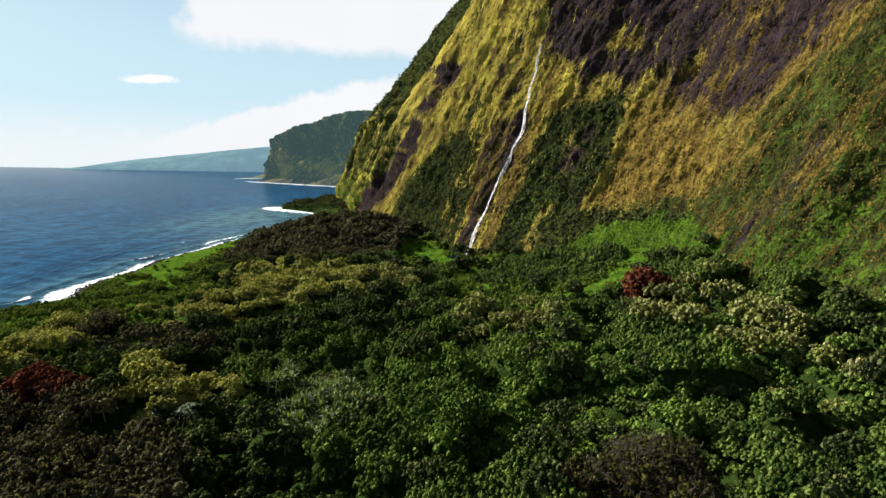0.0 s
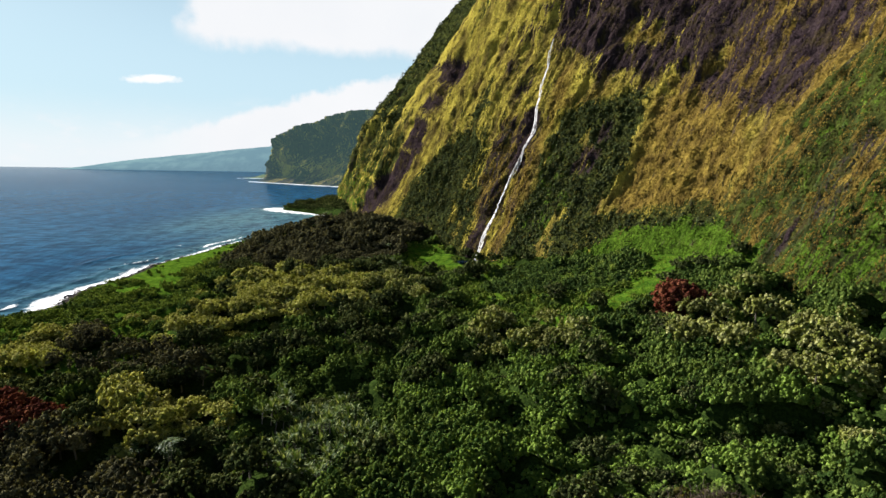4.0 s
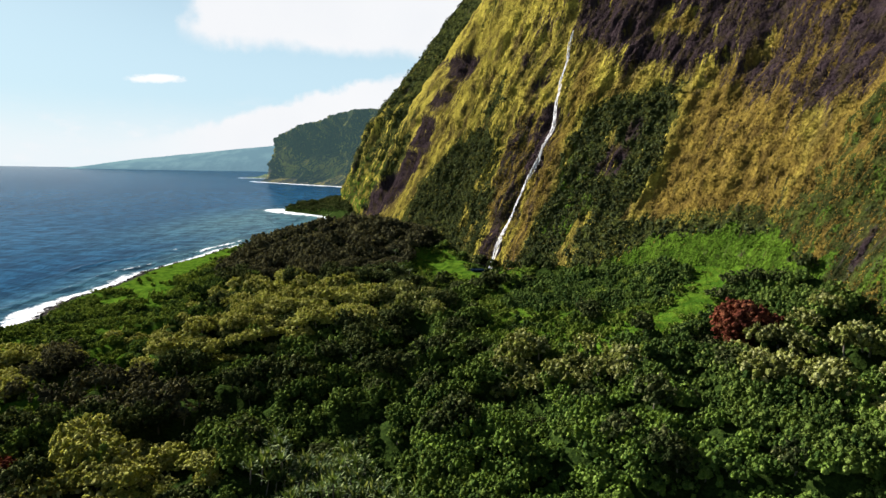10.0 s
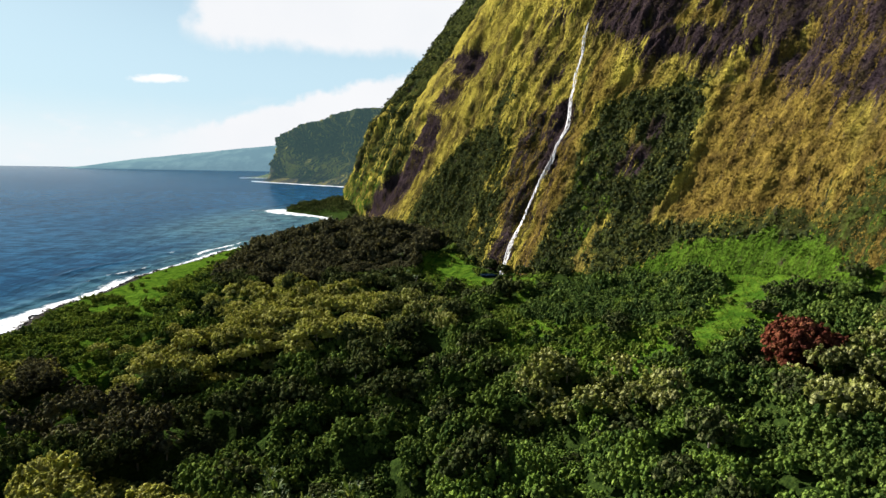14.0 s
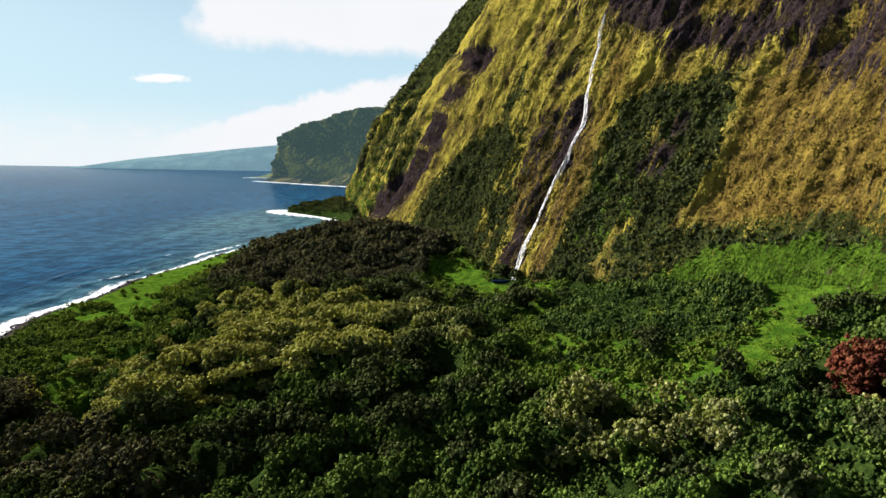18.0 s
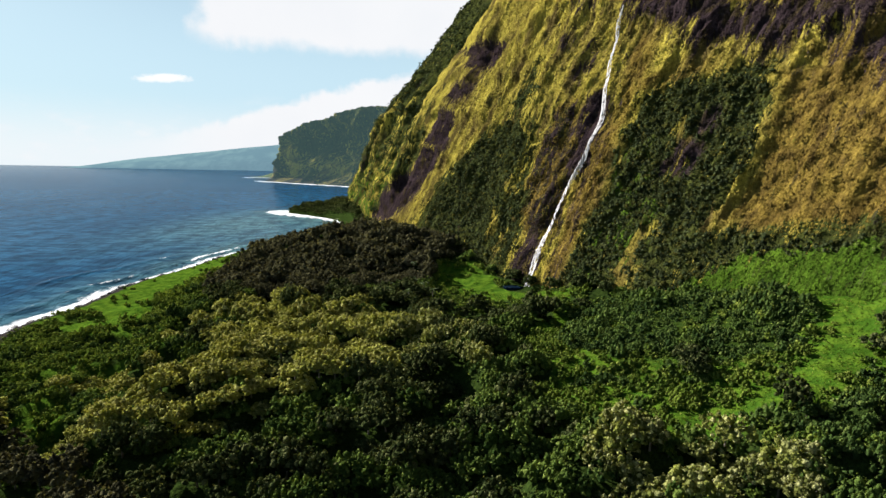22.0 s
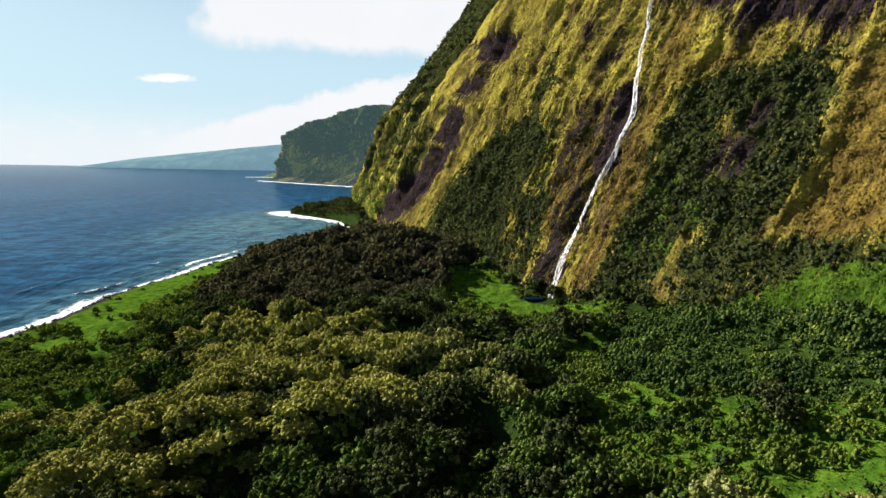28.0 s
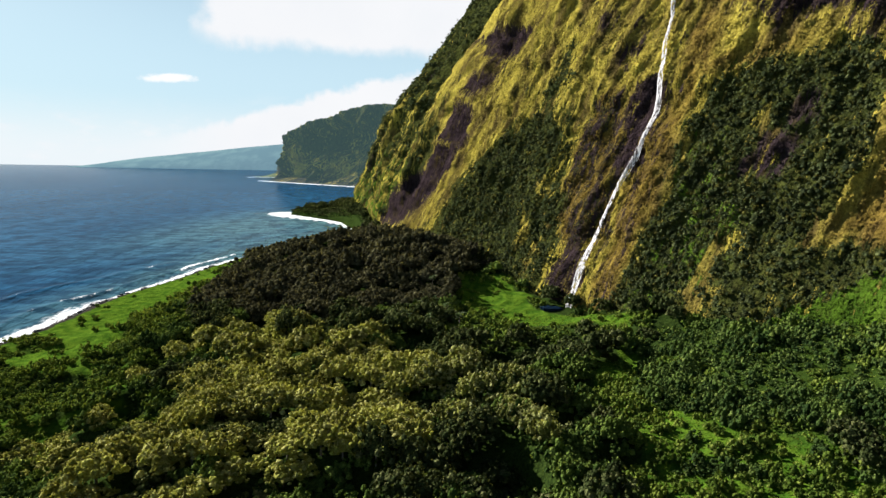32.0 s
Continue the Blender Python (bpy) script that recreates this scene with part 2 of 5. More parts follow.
def sea_material():
    m, N, bsdf, geo = material("sea_water")
    p = geo.outputs["Position"]
    swell = N.noise(p, 0.035, 3.0, 0.5, stretch=(1.0, 0.45, 1))
    chop = N.noise(p, 0.22, 4.0, 0.6, stretch=(1.0, 0.5, 1))
    wide = N.noise(p, 0.004, 3.0, 0.5, stretch=(1.0, 0.6, 1))
    sh = attribute(N, "shallow_sheen")
    deep = N.mix(N.step(wide, 0.35, 0.65), (0.0098, 0.058, 0.120), (0.017, 0.083, 0.160))
    col = N.mix(N.step(N.math("ADD", sh, N.math("MULTIPLY", N.math("SUBTRACT", wide, 0.5), 0.4)), 0.05, 0.9), deep, (0.075, 0.160, 0.168))
    # dark faces of the waves, their shading put into the water colour
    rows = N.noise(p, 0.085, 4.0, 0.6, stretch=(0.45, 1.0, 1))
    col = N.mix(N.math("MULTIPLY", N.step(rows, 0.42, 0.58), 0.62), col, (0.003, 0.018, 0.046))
    foam = N.noise(p, 0.11, 6.0, 0.7, stretch=(1.0, 0.35, 1))
    lace = N.noise(p, 0.5, 4.0, 0.7)
    f = N.math("ADD", attribute(N, "foam"), N.math("ADD", N.math("MULTIPLY", N.math("SUBTRACT", foam, 0.5), 1.3), N.math("MULTIPLY", N.math("SUBTRACT", lace, 0.5), 0.5)))
    f = N.step(f, 0.42, 0.62)
    caps = N.math("MULTIPLY", N.step(N.noise(p, 0.09, 5.0, 0.7, stretch=(1.2, 0.4, 1)), 0.735, 0.79), 0.5)
    f = N.math("MAXIMUM", f, caps)
    col = N.mix(f, col, (0.82, 0.85, 0.86))
    N.put(bsdf.inputs["Base Color"], col)
    N.put(bsdf.inputs["Roughness"], N.step(f, 0, 1, 0.22, 0.8))
    bsdf.inputs["Specular IOR Level"].default_value = 0.0
    relief = N.bump(swell, 1.0, 9.0, N.bump(chop, 1.0, 2.0))
    N.put(bsdf.inputs["Normal"], relief)
    shine = N.add("ShaderNodeBsdfGlossy", Roughness=0.10)
    N.put(shine.inputs["Normal"], N.bump(swell, 0.4, 4.0, N.bump(chop, 0.4, 1.0)))
    both = N.add("ShaderNodeMixShader")
    fres = N.add("ShaderNodeFresnel", IOR=1.33)
    gloss = N.math("ADD", N.math("MULTIPLY", N.math("POWER", fres.outputs[0], 2.0), 0.40), N.math("MULTIPLY", N.math("POWER", fres.outputs[0], 16.0), 0.75))
    N.put(both.inputs[0], N.math("MULTIPLY", gloss, N.step(f, 0, 1, 1.0, 0.0)))
    N.t.links.new(bsdf.outputs[0], both.inputs[1])
    N.t.links.new(shine.outputs[0], both.inputs[2])
    out = [n for n in N.t.nodes if n.bl_idname == "ShaderNodeOutputMaterial"][0]
    N.t.links.new(both.outputs[0], out.inputs[0])
    return m


def fall_material():
    m, N, bsdf, geo = material("white_water")
    p = geo.outputs["Position"]
    n = N.noise(p, 0.9, 5.0, 0.7, stretch=(1, 1, 0.16))
    N.put(bsdf.inputs["Base Color"], N.mix(N.step(n, 0.35, 0.6), (0.36, 0.35, 0.34), (0.74, 0.725, 0.71)))
    bsdf.inputs["Roughness"].default_value = 0.7
    bsdf.inputs["Specular IOR Level"].default_value = 0.2
    N.put(bsdf.inputs["Normal"], N.bump(n, 0.5, 0.4))
    edge = attribute(N, "edge")
    N.put(bsdf.inputs["Alpha"], N.step(N.math("SUBTRACT", n, N.math("MULTIPLY", edge, 0.30)), 0.33, 0.50))
    return m


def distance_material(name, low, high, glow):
    """Land so far off that the air before it gives most of its tone, painted here as emission."""
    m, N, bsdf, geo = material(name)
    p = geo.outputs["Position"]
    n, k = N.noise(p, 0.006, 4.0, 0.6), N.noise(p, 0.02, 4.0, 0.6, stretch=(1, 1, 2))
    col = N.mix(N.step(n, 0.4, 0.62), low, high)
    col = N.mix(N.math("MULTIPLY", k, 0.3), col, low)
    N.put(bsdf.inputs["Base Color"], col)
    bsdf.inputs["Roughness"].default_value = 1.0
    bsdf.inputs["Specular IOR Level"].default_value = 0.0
    # emission stands in for the haze in front of the land
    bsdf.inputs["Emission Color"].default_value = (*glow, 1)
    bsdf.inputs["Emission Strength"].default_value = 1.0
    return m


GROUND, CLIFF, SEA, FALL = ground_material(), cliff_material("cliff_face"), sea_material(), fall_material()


# ---- shapes of the land ----
def smooth(a, b, x):
    t = np.clip((np.asarray(x, float) - a) / (b - a), 0, 1)
    return t * t * (3 - 2 * t)


def lattice(ix, iy, seed):
    h = (ix * 374761393 + iy * 668265263 + seed * 974634777) & 0xFFFFFFFF
    h = ((h ^ (h >> 13)) * 1274126177) & 0xFFFFFFFF
    return ((h ^ (h >> 16)) & 0xFFFF) / 65535.0


def vnoise(x, y, seed=0):
    """Smooth noise in 0..1 over a plane."""
    x, y = np.broadcast_arrays(np.asarray(x, float), np.asarray(y, float))
    ix, iy = np.floor(x).astype(np.int64), np.floor(y).astype(np.int64)
    fx, fy = x - ix, y - iy
    fx, fy = fx * fx * (3 - 2 * fx), fy * fy * (3 - 2 * fy)
    a, b = lattice(ix, iy, seed), lattice(ix + 1, iy, seed)
    c, d = lattice(ix, iy + 1, seed), lattice(ix + 1, iy + 1, seed)
    return (a * (1 - fx) + b * fx) * (1 - fy) + (c * (1 - fx) + d * fx) * fy


def fbm(x, y, octaves=4, seed=0):
    s, amp, tot = 0.0, 1.0, 0.0
    for k in range(octaves):
        s, tot = s + amp * vnoise(np.asarray(x) * 2 ** k, np.asarray(y) * 2 ** k, seed + k), tot + amp
        amp *= 0.5
    return s / tot


SHORE = np.array([(-320, -700), (-300, 0), (-275, 250), (-262, 330), (-241, 362), (-252, 412), (-247, 447), (-250, 485), (-249, 520), (-243, 565), (-233, 628), (-222, 690), (-190, 790),
                  (-166, 870), (-165, 920), (-202, 1000), (-262, 1065), (-302, 1108), (-292, 1140), (-232, 1172)], float)
TOE = np.array([(230, -700, 40), (185, -200, 42), (165, 50, 45), (143, 180, 46), (129, 240, 46), (121, 300, 48), (102, 345, 44), (63, 402, 28), (20, 472, 17),
                (-14, 540, 17), (-68, 660, 14), (-128, 850, 8), (-208, 1130, 4), (-222, 1250, 2), (-195, 1400, 2), (-100, 1650, 2), (120, 1950, 2)], float)


def spline(pts, step):
    """Points every step metres along a smooth curve through pts."""
    out = []
    p = np.vstack([2 * pts[0] - pts[1], pts, 2 * pts[-1] - pts[-2]])
    for i in range(1, len(p) - 2):
        n = max(2, int(np.linalg.norm(p[i + 1, :2] - p[i, :2]) / step))
        t = np.linspace(0, 1, n, endpoint=False)[:, None]
        out.append(0.5 * (2 * p[i] + (p[i + 1] - p[i - 1]) * t + (2 * p[i - 1] - 5 * p[i] + 4 * p[i + 1] - p[i + 2]) * t ** 2
                          + (3 * p[i] - p[i - 1] - 3 * p[i + 1] + p[i + 2]) * t ** 3))
    return np.vstack(out + [pts[-1:]])


SHORE_C, TOE_C = spline(SHORE, 4.0), spline(TOE, 2.5)


def shore_x(y):
    return np.interp(y, SHORE_C[:, 1], SHORE_C[:, 0]) + (fbm(np.asarray(y) / 22.0, 3.3, 3, 5) - 0.5) * 9


def toe_x(y):
    return np.interp(y, TOE_C[:, 1], TOE_C[:, 0])


def toe_z(y):
    return np.interp(y, TOE_C[:, 1], TOE_C[:, 2])


def bump2(x, y, cx, cy, rx, ry, turn=0.0):
    c, s = math.cos(radians(turn)), math.sin(radians(turn))
    dx, dy = np.asarray(x) - cx, np.asarray(y) - cy
    a, b = (dx * c + dy * s) / rx, (-dx * s + dy * c) / ry
    return np.exp(-(a * a + b * b))


def polygon(px, py, pts, soft):
    """1 well inside the outline, 0 well outside, 0.5 on it."""
    pts = np.asarray(pts, float)
    best, inside = np.full(px.shape, 1e9), np.zeros(px.shape, bool)
    for (ax, ay), (bx, by) in zip(pts, np.roll(pts, -1, 0)):
        ex, ey = bx - ax, by - ay
        t = np.clip(((px - ax) * ex + (py - ay) * ey) / (ex * ex + ey * ey + 1e-9), 0, 1)
        best = np.minimum(best, np.hypot(px - ax - t * ex, py - ay - t * ey))
        cross = ((ay > py) != (by > py)) & (px < ex * (py - ay) / (by - ay + 1e-12) + ax)
        inside ^= cross
    return np.clip(0.5 + np.where(inside, best, -best) / (2 * soft), 0, 1)


# open and low growth
FALL_MEADOW = [(-44, 518), (-27, 531), (-7, 521), (0, 498), (6, 480), (12, 466), (30, 446), (38, 424), (36, 412), (26, 416), (20, 434), (6, 446), (-14, 446), (-32, 484)]
COAST = [(-252, 470), (-252, 520), (-247, 567), (-238, 620), (-228, 670), (-210, 650), (-200, 606), (-202, 560), (-212, 542), (-207, 510), (-208, 476), (-194, 448), (-188, 418), (-204, 397), (-228, 405), (-217, 430), (-240, 446)]
COAST_SCRUB = [(-270, 290), (-190, 296), (-166, 345), (-158, 430), (-172, 470), (-190, 500), (-192, 560), (-192, 620), (-240, 640), (-260, 480), (-260, 380)]
LOW_RIGHT = [(4, 348), (20, 380), (44, 398), (60, 412), (100, 356), (126, 312), (124, 286), (110, 279), (88, 274), (54, 257), (36, 252), (9, 290)]
STRIP = [(33, 259), (52, 260), (70, 268), (93, 286), (114, 304), (123, 300), (125, 318), (110, 342), (101, 338), (110, 318), (92, 299), (74, 283), (51, 272), (36, 272)]
LIGHT_SCRUB = [(-3, 290), (9, 314), (26, 320), (46, 311), (60, 300), (72, 288), (56, 262), (47, 256), (28, 260), (10, 272)]
BUSH_RIGHT = [(32, 396), (72, 405), (100, 380), (102, 335), (96, 312), (78, 300), (56, 296), (33, 306), (20, 335)]
WEST = [(-280, 225), (-150, 215), (-130, 262), (-126, 305), (-128, 340), (-140, 440), (-168, 450), (-260, 400)]
# ridges of pale flowering trees
PALE = [[(-136, 262), (-132, 282), (-124, 300), (-122, 325), (-126, 370), (-146, 425), (-126, 442), (-100, 434), (-62, 392), (-30, 370), (-14, 345), (-12, 306), (-35, 318), (-60, 308), (-84, 296), (-93, 283), (-111, 276), (-125, 266)],
        [(74, 210), (78, 233), (92, 240), (108, 232), (117, 212), (124, 184), (122, 158), (98, 126), (84, 128), (73, 142), (76, 160), (88, 176), (80, 188)],
        [(4, 243), (16, 252), (30, 260), (46, 246), (50, 230), (36, 222), (20, 227)],
        [(-108, 182), (-110, 200), (-102, 212), (-86, 214), (-70, 206), (-63, 184), (-80, 174), (-98, 174)]]


def mounds(x, y):
    """How high the growth rises at a place, 0..1."""
    return smooth(0.30, 0.68, fbm(x / 12.0, y / 12.0, 2, 13))


def ground_z(x, y):
    """Height of the bare ground."""
    x, y = np.asarray(x, float), np.asarray(y, float)
    sx, tx = shore_x(y), toe_x(y)
    t = (x - sx) / np.maximum(tx - sx, 20)
    tz = toe_z(y)
    z = 4.0 + (tz - 4.0) * np.clip(t, 0, 1.3) ** 3.0
    z = np.where(t < 0.03, z - 8.0 * smooth(0.03, -0.05, t), z)
    inland = smooth(0.02, 0.2, t)
    z = z + inland * (4.0 * bump2(x, y, -100, 300, 42, 34, 30) + 3.0 * bump2(x, y, -62, 385, 46, 34, 20))
    z = z + inland * 5.5 * smooth(-200, -140, x) * smooth(0, 1, polygon(x, y, PALE[0], 9.0)) + 4.0 * smooth(0, 1, polygon(x, y, PALE[3], 8.0))
    z = z + inland * (22.0 * bump2(x, y, -112, 605, 75, 62, -15) + 9.0 * bump2(x, y, -70, 540, 60, 60))
    z = z + inland * (1 - bump2(x, y, 0, 455, 45, 60)) * (1 - 0.85 * np.maximum(polygon(x, y, LOW_RIGHT, 12.0), polygon(x, y, LIGHT_SCRUB, 8.0))) * (4.0 * (fbm(x / 38.0, y / 38.0, 3, 11) - 0.5) + 8.0 * (mounds(x, y) - 0.4) * (1 - 0.8 * smooth(440, 520, y)) * (1 - 0.7 * smooth(-140, -190, x)) * (1 - 0.6 * polygon(x, y, PALE[0], 8.0)))
    z = z + 9.0 * smooth(50, 0, tx - x) * smooth(880, 960, y)
    z = z + inland * 5.0 * smooth(800, 1050, y) - 2.5 * bump2(x, y, 6, 456, 26, 20)
    return z


CLIFF_H = 470.0
TOE_T = np.gradient(TOE_C[:, :2], axis=0)
TOE_T /= np.linalg.norm(TOE_T, axis=1)[:, None]
for _ in range(30):
    TOE_T[1:-1] = (TOE_T[:-2] + TOE_T[1:-1] * 2 + TOE_T[2:]) / 4
TOE_T /= np.linalg.norm(TOE_T, axis=1)[:, None]
TOE_N = np.stack([TOE_T[:, 1], -TOE_T[:, 0]], 1)
TOE_S = np.concatenate([[0], np.cumsum(np.linalg.norm(np.diff(TOE_C[:, :2], axis=0), axis=1))])


def lean(y):
    """Run over rise of the face along the cliff."""
    return np.interp(y, [-700, 220, 300, 380, 480, 660, 900, 1150, 1300], [0.60, 0.60, 0.56, 0.49, 0.44, 0.43, 0.38, 0.36, 0.40])


def s_of_y(y):
    return np.interp(y, TOE_C[:, 1], TOE_S)


def cliff_at(s, h, rough=True):
    """A point of the cliff face: s metres along its foot, h metres above the foot."""
    s, h = np.broadcast_arrays(np.asarray(s, float), np.asarray(h, float))
    x, y, z0 = (np.interp(s, TOE_S, TOE_C[:, k]) for k in range(3))
    nx, ny = np.interp(s, TOE_S, TOE_N[:, 0]), np.interp(s, TOE_S, TOE_N[:, 1])
    hp = np.maximum(h, 0)
    d = lean(y) * hp + 0.0004 * np.maximum(hp - 220, 0) ** 2 * smooth(900, 500, y) + 0.43 * np.maximum(hp - 150, 0) * smooth(600, 950, y)
    if rough:
        d = d + relief(s, h)
    return np.stack([x + nx * d, y + ny * d, z0 + h], -1)


GULLIES = [[(815, 212), (731, 206), (632, 176), (649, 163), (689, 163), (740, 176)], [(770, 150), (757, 167), (672, 155), (683, 136), (731, 136)],
           [(758, 97), (776, 134), (723, 134), (680, 111), (672, 93), (677, 82)], [(784, 69), (773, 95), (672, 92), (691, 67), (720, 34), (749, 19), (889, 1), (862, 38)]]


def gully(y, h, soft):
    return np.maximum.reduce([polygon(y, h, g, soft) for g in GULLIES])


def relief(s, h):
    k = smooth(-5, 40, h)
    ribs = fbm(s / 42.0 + h / 260.0, h / 190.0, 3, 21) - 0.5
    steep = np.abs(fbm(s / 17.0 + h / 150.0, h / 80.0, 3, 31) - 0.5)
    lumps = fbm(s / 6.5, h / 9.0, 3, 41) - 0.5
    tufts = np.abs(vnoise(s / 2.6 + h / 9.0, h / 3.4, 43) - 0.5)
    flute = np.abs(vnoise(s / 3.4 + h / 13.0, h / 17.0, 45) - 0.5)
    ledge = fbm(s / 70.0, h / 17.0, 3, 51) - 0.5
    far = 1 + 0.9 * smooth(s_of_y(760), s_of_y(900), s)
    sunk = 5.0 * gully(np.interp(s, TOE_S, TOE_C[:, 1]), h, 9.0)
    return sunk + k * far * (20 * ribs + 9 * steep + 6 * ledge) + (0.5 + 0.5 * k) * (4.6 * lumps + 3.0 * tufts) + 3.2 * k * flute


def mesh_object(name, verts, faces, mat, parent=None, shade=True, attrs=None):
    me = bpy.data.meshes.new(name)
    verts, faces = np.asarray(verts, np.float32), np.asarray(faces, np.int32)
    n, k = faces.shape
    me.vertices.add(len(verts))
    me.vertices.foreach_set("co", verts.ravel())
    me.loops.add(n * k)
    me.loops.foreach_set("vertex_index", faces.ravel())
    me.polygons.add(n)
    me.polygons.foreach_set("loop_start", np.arange(0, n * k, k, dtype=np.int32))
    me.polygons.foreach_set("use_smooth", np.full(n, shade))
    for key, val in (attrs or {}).items():
        a = me.attributes.new(key, "FLOAT", "POINT")
        a.data.foreach_set("value", np.asarray(val, np.float32).ravel())
    me.update(calc_edges=True)
    me.materials.append(mat)
    ob = new(name, me)
    if parent:
        ob.parent = parent
    return ob


def grid_faces(ni, nj):
    i, j = np.meshgrid(np.arange(ni - 1), np.arange(nj - 1), indexing="ij")
    a = (i * nj + j).ravel()
    return np.stack([a, a + nj, a + nj + 1, a + 1], 1)


# ---- ground, sea, cliff ----
def ragged(x, y, pts, soft=4.0):
    wx = np.asarray(x, float) + 18 * (fbm(np.asarray(x) / 13.0, np.asarray(y) / 13.0, 3, 151) - 0.5)
    wy = np.asarray(y, float) + 18 * (fbm(np.asarray(x) / 13.0, np.asarray(y) / 13.0, 3, 153) - 0.5)
    return polygon(wx, wy, pts, soft)


def meadow(x, y):
    g = np.maximum(ragged(x, y, FALL_MEADOW, 3), ragged(x, y, COAST))
    rough = smooth(0.44, 0.58, fbm(np.asarray(x) / 20.0, np.asarray(y) / 20.0, 3, 171))
    g = np.maximum(g, 0.57 * rough * np.maximum(ragged(x, y, COAST_SCRUB), ragged(x, y, WEST)))
    return np.maximum(g, np.maximum(polygon(x, y, STRIP, 2), np.maximum(0.5 * ragged(x, y, LIGHT_SCRUB, 3), ragged(x, y, LOW_RIGHT) * (1 - 0.6 * ragged(x, y, BUSH_RIGHT)))))


def build_ground():
    ys = np.concatenate([np.arange(-700, 100, 20), np.arange(100, 700, 3.0), np.arange(700, 1240, 8)])
    ts = np.concatenate([np.linspace(-0.3, 0.0, 12, endpoint=False), np.linspace(0.0, 1.0, 130), np.linspace(1.02, 1.35, 8)])
    Y, T = np.meshgrid(ys, ts, indexing="ij")
    sx, tx = shore_x(Y), toe_x(Y)
    X = sx + (np.maximum(tx - sx, 20)) * T
    Z = ground_z(X, Y) + (fbm(X / 5.0, Y / 5.0, 3, 71) - 0.5) * 1.2 * smooth(0, 0.05, T)
    under = smooth(1.0, 1.05, T)
    Z = np.where(T > 1.0, np.minimum(Z, toe_z(Y)) - under * 3, Z)
    ob = mesh_object("ground", np.stack([X, Y, Z], -1).reshape(-1, 3), grid_faces(*X.shape), GROUND,
                     attrs={"grass": meadow(X, Y), "shingle": smooth(0.045, 0.012, T) * smooth(900, 700, Y)})
    tagged(ob, "rough valley floor of dark undergrowth, bright meadow and black shingle", "ground", kind="structure")


def build_sea():
    xs = np.concatenate([-np.geomspace(4990, 330, 60), np.arange(-328, -120, 2.5), np.linspace(-110, 900, 26), np.geomspace(980, 4990, 10)])
    ys = np.concatenate([np.linspace(-4990, 0, 12), np.linspace(60, 260, 12), np.arange(270, 1180, 4.5), np.geomspace(1200, 4990, 50)])
    X, Y = np.meshgrid(xs, ys, indexing="ij")
    d = shore_x(np.clip(Y, -700, 1165)) - X          # metres off the shore
    d = np.where(Y > 1165, np.hypot(np.maximum(-226 - X, 0), Y - 1165), d)
    far = smooth(1300, 1180, Y)
    run = fbm(Y / 45.0, 7.7, 3, 81)
    crest = np.exp(-((d - 20 - 14 * run) / 3.0) ** 2) + 0.6 * np.exp(-((d - 48 - 24 * fbm(Y / 60.0, 1.1, 2, 83)) / 4.0) ** 2) * smooth(0.45, 0.6, fbm(Y / 50.0, 9.1, 2, 85))
    swell = (vnoise(X / 26.0 + Y / 60.0, Y / 90.0, 87) - 0.5) * 0.9 * smooth(2500, 600, np.hypot(X, Y))
    Z = 1.3 * crest * far + swell * smooth(0, 40, d)
    foam = far * np.clip(smooth(15 + 25 * run ** 1.5 + 14 * bump2(0 * Y, Y, 0, 388, 1, 22) + 13 * bump2(0 * Y, Y, 0, 650, 1, 55) + 75 * bump2(0 * Y, Y, 0, 1075, 1, 70), 2, d) * 0.85 + 0.5 * crest * smooth(0.35, 0.6, fbm(Y / 30.0, 4.2, 2, 89)), 0, 1)
    # shallows along the shore, plus a pale sheen painted off the point
    shallow_sheen = far * smooth(90, 5, d) * 0.5 + 0.62 * bump2(X, Y, -300, 930, 150, 300, 0)
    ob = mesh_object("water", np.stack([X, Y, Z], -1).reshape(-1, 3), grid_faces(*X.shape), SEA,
                     attrs={"foam": foam, "shallow_sheen": shallow_sheen})
    tagged(ob, "deep blue ocean with fine swell and white surf along the shore", "sea", kind="structure")


# zones of the face: metres of y at the foot, metres above the foot
BROW_ROCK = [(520, 290), (502, 216), (492, 182), (474, 163), (436, 143), (422, 124), (405, 125), (385, 113), (366, 107), (349, 108), (340, 118), (342, 150), (352, 290)]
BROW_GOLD = [[(414, 150), (414, 163), (387, 153), (374, 139), (390, 137)], [(470, 162), (452, 150), (440, 126), (402, 120), (408, 112), (446, 112), (468, 130)]]
BROWN_FACE = [(372, 112), (349, 107), (342, 124), (346, 290), (240, 290), (270, 122), (290, 102), (302, 72), (315, 66), (335, 74), (360, 92)]
SIDE_ROCK = [(326, 124), (312, 150), (292, 150), (298, 106), (308, 90), (316, 92)]
SMALL_ROCK = [(336, 96), (325, 94), (316, 76), (330, 74)]
FALL_ROCK = [(488, 112), (475, 122), (464, 112), (461, 86), (466, 62), (480, 68), (486, 90)]
FALL_BASE = [(496, -10), (497, 22), (487, 36), (471, 32), (470, -10)]
FALL_STREAKS = [(508, 52), (514, 84), (512, 112), (490, 120), (476, 68), (469, 34), (486, 28), (497, 24)]
FALL_SIDE = [(468, -8), (452, -8), (447, 40), (450, 80), (460, 118), (470, 140), (466, 100), (464, 60)]
LEFT_TOP = [(552, 206), (502, 196), (490, 172), (549, 182)]
SCAR = [(416, 64), (411, 76), (403, 73), (399, 55), (408, 53)]
SCAR_GOLD = [(416, 92), (408, 88), (404, 66), (411, 68)]
LOW_GOLD = [(421, -6), (421, 16), (415, 30), (410, 40), (405, 30), (408, 14), (408, -6)]
